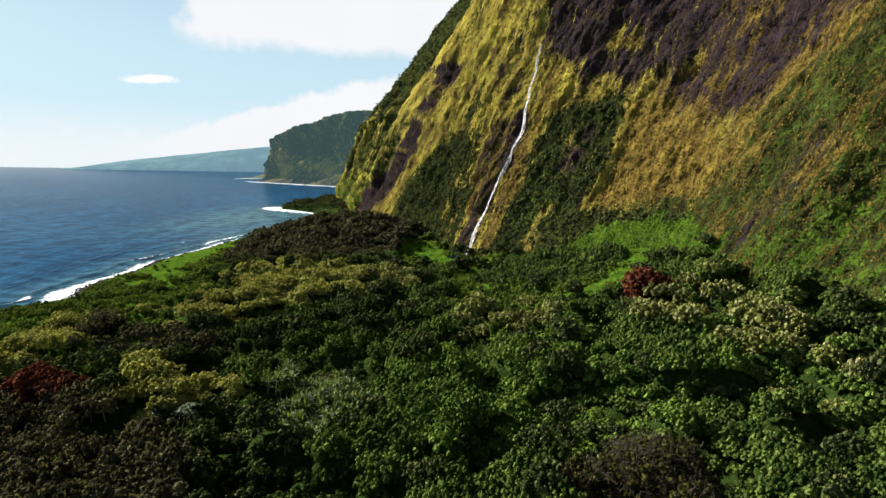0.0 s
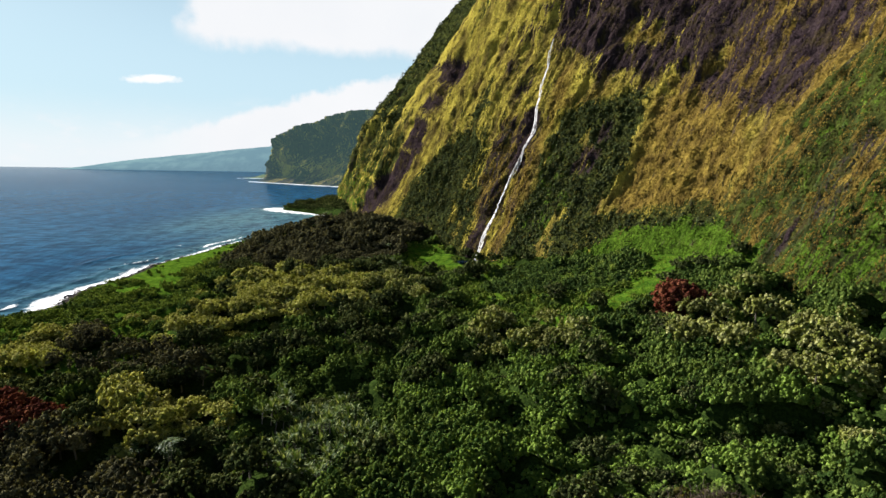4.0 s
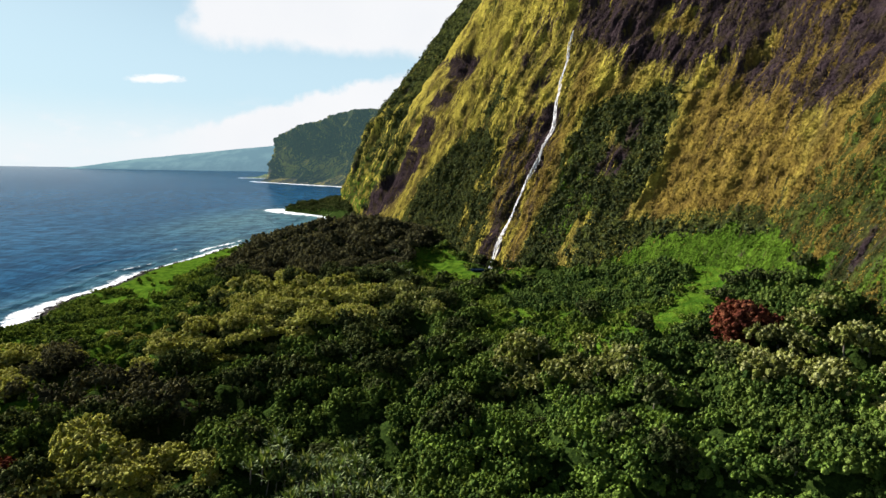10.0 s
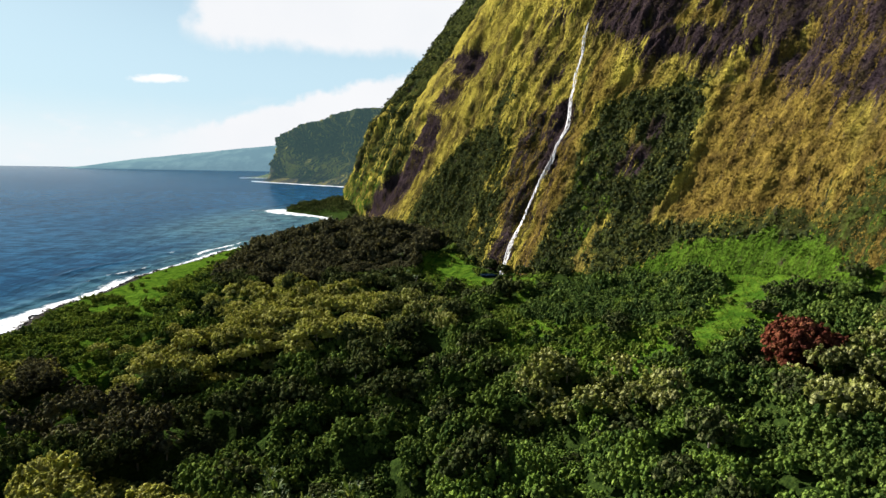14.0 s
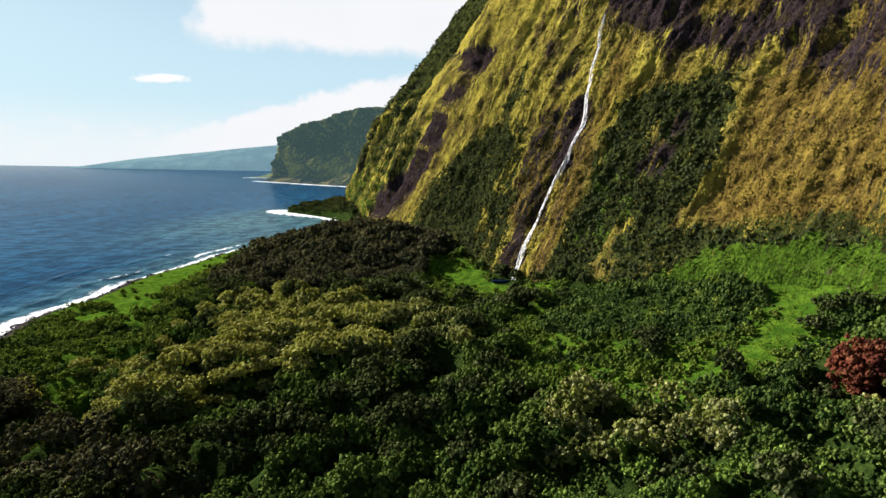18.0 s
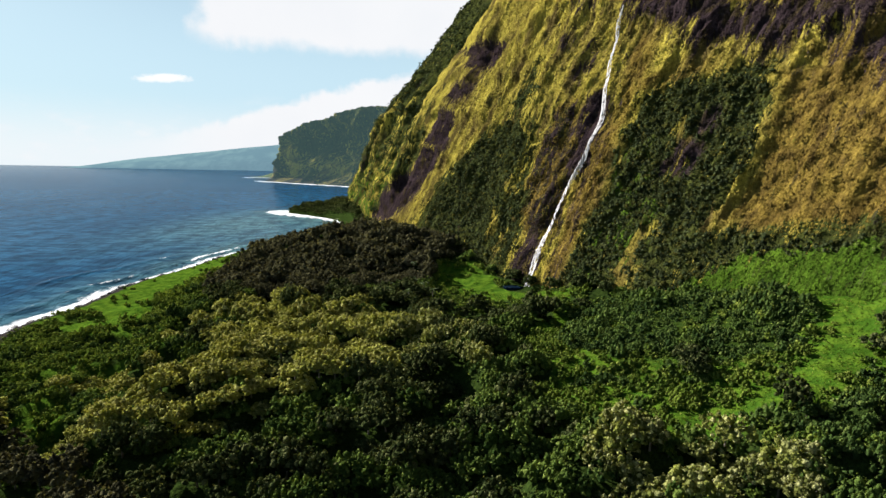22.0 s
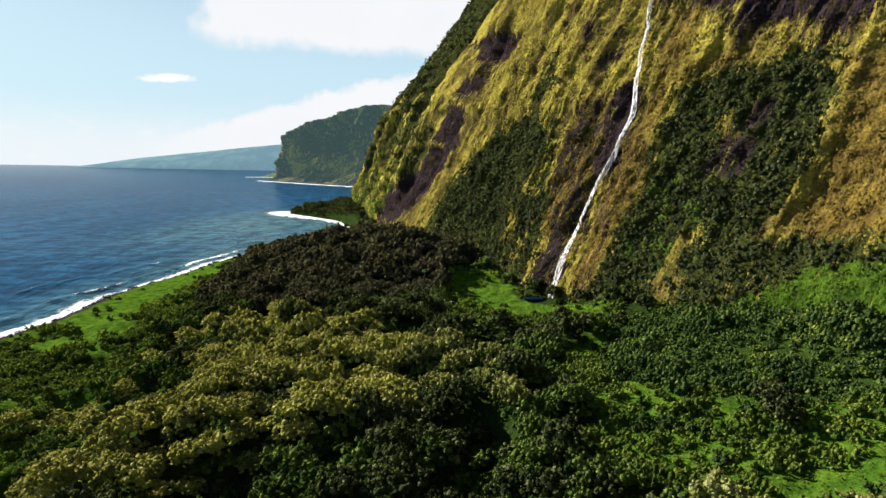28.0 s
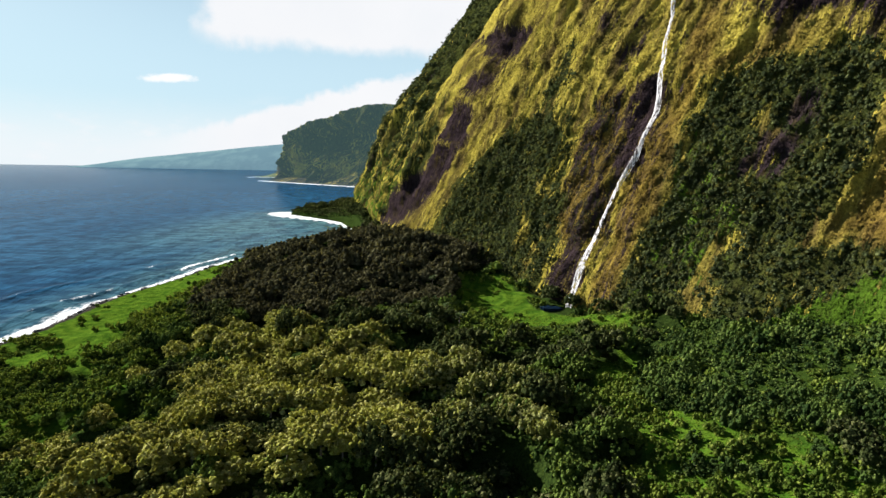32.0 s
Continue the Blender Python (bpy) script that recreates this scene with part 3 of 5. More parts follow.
RIGHT_SHRUB = [(438, 116), (417, 115), (379, 106), (370, 90), (371, 70), (374, 50), (379, 34), (382, 22), (390, 10), (400, -8), (446, -8), (445, 22), (446, 44), (448, 70), (448, 90), (446, 104)]
LEFT_SHRUB = [(668, 14), (643, 62), (605, 90), (583, 102), (540, 108), (518, 86), (512, 62), (500, 50), (493, 28), (493, -8), (560, -8), (640, -8)]
LEFT_OLIVE = [(565, 78), (531, 88), (507, 60), (532, 48)]
LEFT_PATCH = [[(588, 118), (534, 112), (527, 134), (561, 148), (567, 130)], [(545, 150), (520, 140), (515, 160), (535, 172)]]
FAR_SHRUB = [(262, 170), (278, 112), (293, 98), (289, 80), (296, 64), (291, 50), (306, 40), (308, 24), (306, -10), (120, -10), (120, 190)]
RIB = [(228, 52), (241, 28), (264, 4), (280, 16), (260, 42), (262, 60), (239, 64)]
LUSH = [(290, 58), (276, 96), (240, 140), (120, 170), (120, -5), (290, -5), (304, 14), (284, 36)]
DRY_FACE = [(372, 102), (340, 96), (318, 70), (306, 44), (308, 20), (376, 27), (370, 66)]
FOOT = [(400, -8), (372, 13), (340, 17), (296, 17), (270, 8), (270, -8)]


def face_masks(s, h):
    """Which growth covers the cliff at s, h (each about 0..1, 0.5 the border)."""
    y = np.interp(s, TOE_S, TOE_C[:, 1]) + 15 * (fbm(s / 14.0, h / 12.0, 4, 141) - 0.5)
    hh = h + 15 * (fbm(s / 11.0, h / 14.0, 4, 143) - 0.5)

    def zone(pts, soft=7.0):
        return polygon(y, hh, pts, soft)
    big = fbm(s / 45.0 + h / 200.0, h / 70.0, 4, 145)
    ribbon = fbm(s / 9.0 + h / 60.0, h / 75.0, 3, 147) - 0.5
    brow_gold = np.maximum(zone(BROW_GOLD[0], 5), zone(BROW_GOLD[1], 7))
    rock = zone(BROW_ROCK, 10) * 0.98 - 0.75 * brow_gold
    for pts, much, soft in ((SIDE_ROCK, 0.85, 8), (SMALL_ROCK, 0.75, 7), (FALL_ROCK, 0.98, 4), (FALL_BASE, 0.66, 5), (SCAR, 0.85, 4), (LEFT_TOP, 0.62, 9), (FALL_STREAKS, 0.54, 6), (FALL_SIDE, 0.50, 5), (BROWN_FACE, 0.62, 8), (RIB, 0.40, 9)):
        rock = np.maximum(rock, much * zone(pts, soft))
    rock = np.maximum(rock, 0.7 * smooth(150, 200, h) * smooth(560, 470, y) * (0.35 + big))
    for cy, ch, ry, rh in ((532, 159, 10, 12), (502, 141, 8, 14), (505, 205, 20, 10), (400, 84, 5, 9)):
        rock = np.maximum(rock, 0.80 * bump2(y, hh, cy, ch, ry, rh))
    rock = np.maximum(rock, 1.1 * gully(y, hh, 9.0))
    rock = np.where(y > 940, 0.3 * big, rock) + 0.25 * (big - 0.5) + 0.55 * ribbon
    green = np.maximum(np.maximum(zone(RIGHT_SHRUB, 8), zone(LEFT_SHRUB, 15) * (1 + 1.1 * (fbm(s / 17.0, h / 24.0, 3, 149) - 0.5)) - 0.34 * zone(LEFT_OLIVE, 8)), zone(FAR_SHRUB, 14) * 0.98 - 0.45 * zone(RIB, 9))
    green = np.maximum(green, np.maximum(0.62 * zone(LEFT_PATCH[0], 8), 0.6 * zone(LEFT_PATCH[1], 8)))
    green = np.maximum(green, np.maximum(0.72 * zone(FALL_STREAKS, 8), 0.50 * zone(FALL_SIDE, 5)))
    green = np.maximum(green, 0.66 * smooth(700, 840, y) * smooth(170, 70, h) + 0.46 * smooth(770, 850, y) * smooth(60, 150, h) + 0.55 * smooth(130, 200, h) * smooth(780, 880, y) + 0.3 * smooth(200, 330, h) * smooth(560, 700, y))
    green = np.maximum(green, 0.95 * smooth(34, 24, h) * smooth(410, 392, y) * smooth(262, 296, y))
    green = np.maximum(green, 0.9 * bump2(y, hh, 640, 255, 60, 60) * smooth(600, 700, y))
    green = green - 0.4 * zone(DRY_FACE, 8) - 0.7 * zone(SCAR_GOLD, 4) - 0.5 * zone(LOW_GOLD, 4) + 0.5 * (big - 0.5) + 0.9 * ribbon - 0.25 * bump2(y, hh, 455, 40, 7, 70)
    lush = np.maximum(zone(LUSH, 14) * (0.05 + 0.66 * big), zone(FOOT, 4))
    lush = np.maximum(lush, np.maximum(0.45 * bump2(y, hh, 424, 40, 18, 40), 0.42 * smooth(740, 860, y) * smooth(130, 50, h)))
    dry = np.maximum(zone(DRY_FACE, 10), np.maximum(0.9 * zone(BROWN_FACE, 8), 0.7 * bump2(y, hh, 452, 120, 10, 60)))
    dry = np.maximum(dry, np.maximum(0.95 * bump2(y, hh, 457, 50, 12, 80), np.maximum(0.7 * brow_gold, 0.85 * zone(FALL_STREAKS, 8))))
    dry = np.maximum(dry, 0.75 * smooth(322, 300, y))
    return {"rock": rock, "green": green, "lush": lush, "dry": dry, "along": s, "up": h}


def build_cliff():
    s0, s1 = s_of_y(120), s_of_y(700)
    s2 = s_of_y(560)
    ss = np.concatenate([np.linspace(0, s0, 40, endpoint=False), np.arange(s0, s2, 1.5), np.arange(s2, s1, 2.2), np.arange(s1, TOE_S[-1], 5.0)])
    hs = np.concatenate([np.arange(-14, 215, 1.6), np.arange(215, 300, 3.0), np.arange(300, CLIFF_H, 7.0)])
    S, H = np.meshgrid(ss, hs, indexing="ij")
    P = cliff_at(S, H)
    masks = face_masks(S, H)
    # the plateau behind the brow
    n = np.stack([np.interp(ss, TOE_S, TOE_N[:, 0]), np.interp(ss, TOE_S, TOE_N[:, 1]), 0 * ss + 0.12], -1)
    back = [P[:, -1] + n * k for k in (60.0, 300.0)]
    P = np.concatenate([P] + [b[:, None] for b in back], 1)
    masks = {k: np.concatenate([v, v[:, -1:], v[:, -1:]], 1) for k, v in masks.items()}
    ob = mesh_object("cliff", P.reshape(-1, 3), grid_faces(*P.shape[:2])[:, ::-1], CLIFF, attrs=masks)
    tagged(ob, "towering sea cliff of dark basalt under gold grass and green shrubs", "cliff", kind="structure")


build_ground()
build_sea()
build_cliff()


# ---- far land ----
def build_headland():
    u, v = np.meshgrid(np.linspace(0, 1, 260), np.linspace(0, 1, 70), indexing="ij")
    # the front runs from the seaward nose back towards the near cliff
    k = u * 1.75
    x, y = -786 + 368 * k, 2408 - 313 * k
    height = np.interp(k, [0, 0.07, 0.2, 0.40, 0.82, 1.1, 1.45, 1.75], [160, 174, 196, 226, 262, 270, 264, 264]) + 9 * (fbm(u * 9, 2.0, 3, 91) - 0.5) + 7 * (fbm(u * 55, 4.0, 2, 92) - 0.5)
    h = height * v
    spur = np.abs(fbm(u * 8 + v * 0.5, v * 0.9, 3, 93) - 0.5) * 2
    flute = np.abs(fbm(u * 30 + v * 0.9, v * 1.6, 3, 94) - 0.5) * 2
    stepped = fbm(u * 5, v * 7, 3, 95) - 0.5
    d = 0.36 * h + smooth(0, 0.18, v) * (1 - 0.8 * smooth(0.72, 1.0, v)) * (210 * spur + 70 * flute + 36 * stepped) * smooth(0, 0.08, u) + 26 * smooth(0, 0.1, v) * smooth(1.0, 0.85, v) * (fbm(u * 60, v * 9, 3, 96) - 0.5) + 70 * bump2(u, v, 0.72, 0.35, 0.10, 0.55)
    turn = 1 - smooth(0, 0.05, u)
    P = np.stack([x + 0.65 * d + turn * 20 * v, y + 0.76 * d + turn * 260, h - 4], -1)
    back = P[:, -1:] + np.array([120, 900, 60.0])
    P = np.concatenate([P, back], 1)
    m = {k: np.zeros(P.shape[:2]) for k in ("rock", "green", "lush", "dry")}  # masks
    vv = np.concatenate([v, v[:, -1:]], 1)
    uu = np.concatenate([u, u[:, -1:]], 1)
    m["along"], m["up"] = uu * 900, vv * 290
    # gold patches cut from the green paint in the sunlit buttresses
    m["green"] = 0.70 - 0.80 * bump2(uu, vv, 0.13, 0.34, 0.05, 0.32) - 0.4 * bump2(uu, vv, 0.46, 0.2, 0.1, 0.2) - 0.45 * bump2(uu, vv, 0.60, 0.35, 0.03, 0.4) + 0.8 * (fbm(uu * 22, vv * 3, 3, 97) - 0.5)
    m["rock"] = 0.66 * smooth(0.22, 0.02, vv) + 0.55 * bump2(uu, vv, 0.05, 0.25, 0.03, 0.35) + 0.5 * bump2(uu, vv, 0.22, 0.2, 0.03, 0.3) + 0.35 * bump2(uu, vv, 0.38, 0.3, 0.05, 0.4)
    # the headland's haze is painted on through the material's last two values
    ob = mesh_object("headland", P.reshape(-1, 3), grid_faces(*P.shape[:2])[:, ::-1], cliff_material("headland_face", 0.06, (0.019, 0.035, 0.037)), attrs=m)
    tagged(ob, "green sea cliff headland across the bay, its haze painted in as glow", "headland", kind="structure")


def build_far_coast():
    u, v = np.meshgrid(np.linspace(0, 1, 160), np.linspace(0, 1, 24), indexing="ij")
    x = -2900 + 2400 * u
    y = 4400 - 250 * u + 0 * v
    top = 2 + 255 * u ** 0.8 + 8 * (fbm(u * 9, 5.0, 3, 97) - 0.5)
    h = top * v
    P = np.stack([x, y + 280 * v ** 1.5, h], -1)
    mat = distance_material("far_land_glow", (0.020, 0.040, 0.040), (0.07, 0.11, 0.09), (0.085, 0.145, 0.180))
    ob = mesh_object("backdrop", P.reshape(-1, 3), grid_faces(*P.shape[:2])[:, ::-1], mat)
    tagged(ob, "long low coast, blue with haze, at the horizon", "far coast", kind="structure")
    u, v = np.meshgrid(np.linspace(0, 1, 40), np.linspace(0, 1, 10), indexing="ij")
    P = np.stack([-960 + 240 * u, 2800 + 200 * v, 20 * np.sin(np.pi * np.clip(v, 0, 1)) * smooth(0, 0.4, u) + 6 * (fbm(u * 9, v * 4, 3, 99) - 0.5)], -1)
    # the spit glows a little too, as painted haze
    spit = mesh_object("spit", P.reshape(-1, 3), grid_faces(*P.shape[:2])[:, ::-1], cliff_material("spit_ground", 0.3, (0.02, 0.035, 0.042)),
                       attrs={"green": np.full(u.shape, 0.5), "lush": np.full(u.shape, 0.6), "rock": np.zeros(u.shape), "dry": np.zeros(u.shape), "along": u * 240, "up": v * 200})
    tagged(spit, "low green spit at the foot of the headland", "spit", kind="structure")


def build_far_surf():
    """White water along the foot of the headland and the spit."""
    m, N, bsdf, geo = material("far_surf")
    N.put(bsdf.inputs["Base Color"], N.mix(N.noise(geo.outputs["Position"], 0.05, 3.0), (0.6, 0.64, 0.66), (0.85, 0.87, 0.88)))
    bsdf.inputs["Roughness"].default_value = 0.9
    for k0, k1, base, way, wide in ((-0.02, 1.5, (-790, 2398), (368, -313), 15.0), (0.0, 1.0, (-985, 2790), (240, 0), 10.0)):
        k = np.linspace(k0, k1, 120)
        w = wide * np.clip(2.2 * fbm(k * 14, 6.6, 3, 98) - 0.4, 0.05, 2)
        a = np.stack([base[0] + way[0] * k, base[1] + way[1] * k, np.full(120, 1.2)], 1)
        P = np.stack([a + np.array([6, 8, 0]), a - w[:, None] * np.array([0.65, 0.76, 0]) - np.array([0, 0, 0.5])], 1)
        tagged(mesh_object("surf", P.reshape(-1, 3), grid_faces(120, 2), m), "thin line of white surf at the foot of far cliffs", "surf", kind="structure")


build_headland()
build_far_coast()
build_far_surf()


# ---- plant templates ----
rng = np.random.default_rng(7)
BALL_V = np.array([(x, y, z) for x in (-1, 1) for y in (-1, 1) for z in (-1, 1)], float) / math.sqrt(3)
BALL_F = np.array([(0, 1, 3, 2), (4, 6, 7, 5), (0, 4, 5, 1), (2, 3, 7, 6), (0, 2, 6, 4), (1, 5, 7, 3)])


def subdivide_ball():
    """A ball of 24 four-sided faces."""
    v, f, seen = [tuple(p) for p in BALL_V], [], {}

    def mid(*ids):
        key = tuple(sorted(ids))
        if key not in seen:
            p = np.mean([v[i] for i in ids], 0)
            seen[key] = len(v)
            v.append(tuple(p / np.linalg.norm(p)))
        return seen[key]
    for a, b, c, d in BALL_F:
        ab, bc, cd, da, m = mid(a, b), mid(b, c), mid(c, d), mid(d, a), mid(a, b, c, d)
        f += [(a, ab, m, da), (ab, b, bc, m), (m, bc, c, cd), (da, m, cd, d)]
    return np.array(v), np.array(f)


BALL2_V, BALL2_F = subdivide_ball()


def unit(v):
    return v / (np.linalg.norm(v, axis=-1, keepdims=True) + 1e-9)


def leaf_quads(centre, normal, length, width):
    """Bent four-cornered leaves at the given places."""
    n = len(centre)
    spin = unit(rng.normal(size=(n, 3)))
    a = unit(np.cross(normal, spin))
    b = np.cross(normal, a)
    L, W = (np.asarray(k)[:, None] if np.ndim(k) else np.full((n, 1), k) for k in (length, width))
    tip = centre + a * L * 0.6 - normal * L * 0.18
    v = np.stack([centre - a * L * 0.5, centre + b * W * 0.5 + normal * 0.05 * L, tip, centre - b * W * 0.5 + normal * 0.05 * L], 1)
    return v.reshape(-1, 3), np.arange(4 * n).reshape(-1, 4)


def join(parts):
    vs, fs, k = [], [], 0
    for v, f in parts:
        vs.append(v)
        fs.append(f + k)
        k += len(v)
    return np.vstack(vs), np.vstack(fs)


T5 = np.arange(5) * 2 * np.pi / 5
DOME_V = np.vstack([np.stack([np.cos(T5), np.sin(T5), 0 * T5 - 0.35], 1), np.stack([0.80 * np.cos(T5 + 0.63), 0.80 * np.sin(T5 + 0.63), 0 * T5 + 0.48], 1), [[0, 0, 0.95]]])
DOME_F = np.array([(i, (i + 1) % 5, 5 + i) for i in range(5)] + [((i + 1) % 5, 5 + (i + 1) % 5, 5 + i) for i in range(5)] + [(5 + i, 5 + (i + 1) % 5, 10) for i in range(5)])


CONE_V = np.vstack([DOME_V[:5], [[0.1, 0, 0.95]]])
CONE_F = np.array([(i, (i + 1) % 5, 5) for i in range(5)])


def thirds(quads):
    return np.vstack([quads[:, [0, 1, 2]], quads[:, [0, 2, 3]]])


def tufts(centre, normal, size, high=0.62):
    """Small blunt sprays of leaves standing out along their normals."""
    n = len(centre)
    a = unit(np.cross(normal, unit(rng.normal(size=(n, 3)))))
    b = np.cross(normal, a)
    s = np.asarray(size)[:, None]
    ring = [centre + (a * math.cos(k * 1.5708) + b * math.sin(k * 1.5708)) * s * (0.42 + 0.2 * rng.random((n, 1))) for k in range(4)]
    v = np.stack(ring + [centre + normal * s * high], 1).reshape(-1, 3)
    i = 5 * np.arange(n)
    return v, np.vstack([np.stack([i + k, i + (k + 1) % 4, i + 4], 1) for k in range(4)])


def crown(lumps, leaves, radius, flat, leaf, lump=0.18, low=-0.25, droop=0.0, core=0.55, jitter=0.7, split=False):
    """A crown of many small leafy clumps over a dark middle; its base is at z = 0. split: the outer leaves apart."""
    parts, outer = [], []
    i = np.arange(lumps)
    up = low + (1 - low) * (i + 0.5 + 0.4 * rng.normal(size=lumps)) / lumps
    up = np.clip(up, low, 0.98)
    turn = i * 2.39996 + rng.random(lumps) * 0.9
    side = np.sqrt(np.maximum(1 - up ** 2, 0))
    shape = 1 + 0.16 * np.sin(turn * 2 + rng.random() * 6) + 0.12 * np.sin(turn * 3 + up * 4 + rng.random() * 6)
    out = radius * (0.72 + 0.26 * rng.random(lumps)) * shape
    c = np.stack([side * np.cos(turn) * out, side * np.sin(turn) * out, up * out * flat + radius * flat * 0.30], 1)
    r = radius * lump * (0.60 + 0.9 * rng.random(lumps) ** 1.5)
    for k in range(lumps):
        a = rng.random() * 6.28
        ca, sa = math.cos(a), math.sin(a)
        ball = DOME_V * (1.0 + 0.14 * rng.normal(size=(11, 1))) * np.array([1.0 + 0.25 * rng.random(), 1.0, 0.9 + droop])
        ball = np.stack([ball[:, 0] * ca - ball[:, 1] * sa, ball[:, 0] * sa + ball[:, 1] * ca, ball[:, 2]], 1)
        if k % 2:
            ball = CONE_V * (1.0 + 0.16 * rng.normal(size=(6, 1)))
            parts.append((c[k] + ball * r[k] * 0.95, CONE_F))
        else:
            parts.append((c[k] + ball * r[k] - np.array([0, 0, droop * r[k] * 0.5]), DOME_F))
        if leaves:
            d = unit(rng.normal(size=(leaves, 3)) + np.array([0, 0, 0.35]))
            pos = c[k] + d * r[k] * (0.92 + 0.3 * rng.random((leaves, 1)))
            size = leaf * (0.55 + 0.8 * rng.random(leaves))
            v, f = leaf_quads(pos, unit(d + rng.normal(size=d.shape) * jitter), size, size * 0.75)
            outer.append((v, thirds(f)))
    if not split:
        parts += outer
    if not core:
        return join(parts)
    mid = DOME_V * radius * core * np.array([1, 1, flat * 1.15])
    parts.append((mid + np.array([0, 0, radius * flat * 0.25]), DOME_F))
    return (join(parts), join(outer)) if split else join(parts)


def tube(p, q, r0, r1, sides=6):
    p, q = np.array(p, float), np.array(q, float)
    w = unit(q - p)
    a = unit(np.cross(w, [0.3, 0.9, 0.1]))
    b = np.cross(w, a)
    t = np.arange(sides) * 2 * np.pi / sides
    ring = np.cos(t)[:, None] * a + np.sin(t)[:, None] * b
    v = np.vstack([p + ring * r0, q + ring * r1])
    i = np.arange(sides)
    return v, np.stack([i, (i + 1) % sides, (i + 1) % sides + sides, i + sides], 1)


def trunk(height, radius, limbs, spread):
    bend = rng.normal(size=2) * 0.3
    fork = np.array([bend[0], bend[1], height * 0.62])
    parts = [tube((0, 0, -1.0), fork * 0.5, radius * 1.3, radius), tube(fork * 0.5, fork, radius, radius * 0.8)]
    for k in range(limbs):
        a = k * 2 * np.pi / limbs + rng.random()
        tip = fork + np.array([math.cos(a) * spread, math.sin(a) * spread, height * (0.45 + 0.2 * rng.random())])
        parts.append(tube(fork, (fork + tip) / 2 + (0, 0, -0.3), radius * 0.6, radius * 0.4, 5))
        parts.append(tube((fork + tip) / 2 + (0, 0, -0.3), tip, radius * 0.4, radius * 0.15, 5))
    return join(parts)


# kind: crown radius, flatness, stem height to the crown's base, size of a clump against the crown
KINDS = {
    "pale": dict(name="flowering_tree", radius=4.7, flat=0.56, stem=2.4, lump=0.155, count=58, droop=0.0, gap=6.6, label="broad tree with pale cream-green flowering crown in dense forest", category="tree"),
    "cream": dict(name="blossoming_tree", radius=4.3, flat=0.66, stem=2.6, lump=0.155, count=56, droop=0.2, gap=6.2, label="leafy tree with cream blossom over its green crown", category="tree"),
    "dark": dict(name="broadleaf_tree", radius=4.2, flat=0.74, stem=2.2, lump=0.165, count=52, droop=0.1, gap=6.8, label="dark green broadleaf tree with a lumpy crown", category="tree"),
    "green": dict(name="vine_covered_tree", radius=2.9, flat=0.85, stem=1.0, lump=0.22, count=23, droop=0.5, gap=4.4, label="mid-green small tree smothered in hanging vines", category="tree"),
    "vine": dict(name="draped_tree", radius=2.8, flat=0.9, stem=0.9, lump=0.21, count=24, droop=0.6, gap=4.3, label="small sunlit tree draped in bright green vines", category="tree"),
    "bright": dict(name="shrub", radius=1.7, flat=0.75, stem=0.1, lump=0.38, count=8, droop=0.1, gap=3.0, label="low bright green shrub on the sunlit slope", category="shrub"),
    "bush": dict(name="dark_bush", radius=1.9, flat=0.9, stem=0.2, lump=0.36, count=9, droop=0.3, gap=3.1, label="low dark green bush in a dense thicket", category="bush"),
    "brown": dict(name="dusky_tree", radius=3.8, flat=0.85, stem=2.4, lump=0.18, count=34, droop=0.0, gap=5.6, label="dusky brown-green tree with a close dark crown", category="tree"),
}
LODS = {"near": (1.25, 5, 0.42, 0.80), "mid": (0.85, 4, 0.60, 1.0), "far": (0.34, 4, 1.2, 1.7)}
SHAPES = {}
for key, k in KINDS.items():
    for lod, (share, leaves, leaf, grow) in LODS.items():
        SHAPES[key, lod] = [crown(max(4, int(k["count"] * share)), leaves, k["radius"], k["flat"], leaf, k["lump"] * grow, droop=k["droop"]) for _ in range(5)]


def link_mesh(name, shape, mat, shade=True):
    """A mesh datablock, not yet an object."""
    ob = mesh_object(name, shape[0], shape[1], mat, shade=shade)
    me = ob.data
    bpy.data.objects.remove(ob)
    return me


def part(name, me, parent, at=None, label=""):
    ob = new(name, me)
    ob.parent = parent
    if at is not None:
        ob.matrix_basis = at
    return tagged(ob, label)


# ---- where the plants stand ----
VINES = [(-15, 192), (-12, 214), (18, 226), (44, 218), (56, 206), (70, 166), (58, 140), (36, 132), (-6, 140), (-4, 180)]
SPIKY = [(-58, 165), (-58, 204), (-37, 210), (-18, 182), (-20, 156), (-40, 150)]
BARE = [(27, 126), (48, 134), (56, 112), (30, 106)]
APRON = [(-48, 402), (0, 392), (34, 388), (50, 404), (34, 440), (12, 474), (-10, 536), (-38, 510), (-40, 450)]
# the next two areas get the darkest trees, standing in for deep shadow
SHADE = [(-178, 292), (-138, 276), (-122, 262), (-94, 244), (-90, 222), (-125, 228), (-162, 252)]
NEAR_SHADE = [(-180, 190), (-118, 190), (-92, 172), (-60, 138), (-60, 95), (-180, 95)]
LOW_FRONT = [(14, 226), (60, 222), (72, 246), (100, 268), (124, 290), (112, 300), (70, 264), (20, 262)]
HILL = [(-215, 560), (-190, 480), (-120, 455), (-45, 470), (-20, 520), (-40, 640), (-120, 760), (-225, 700)]


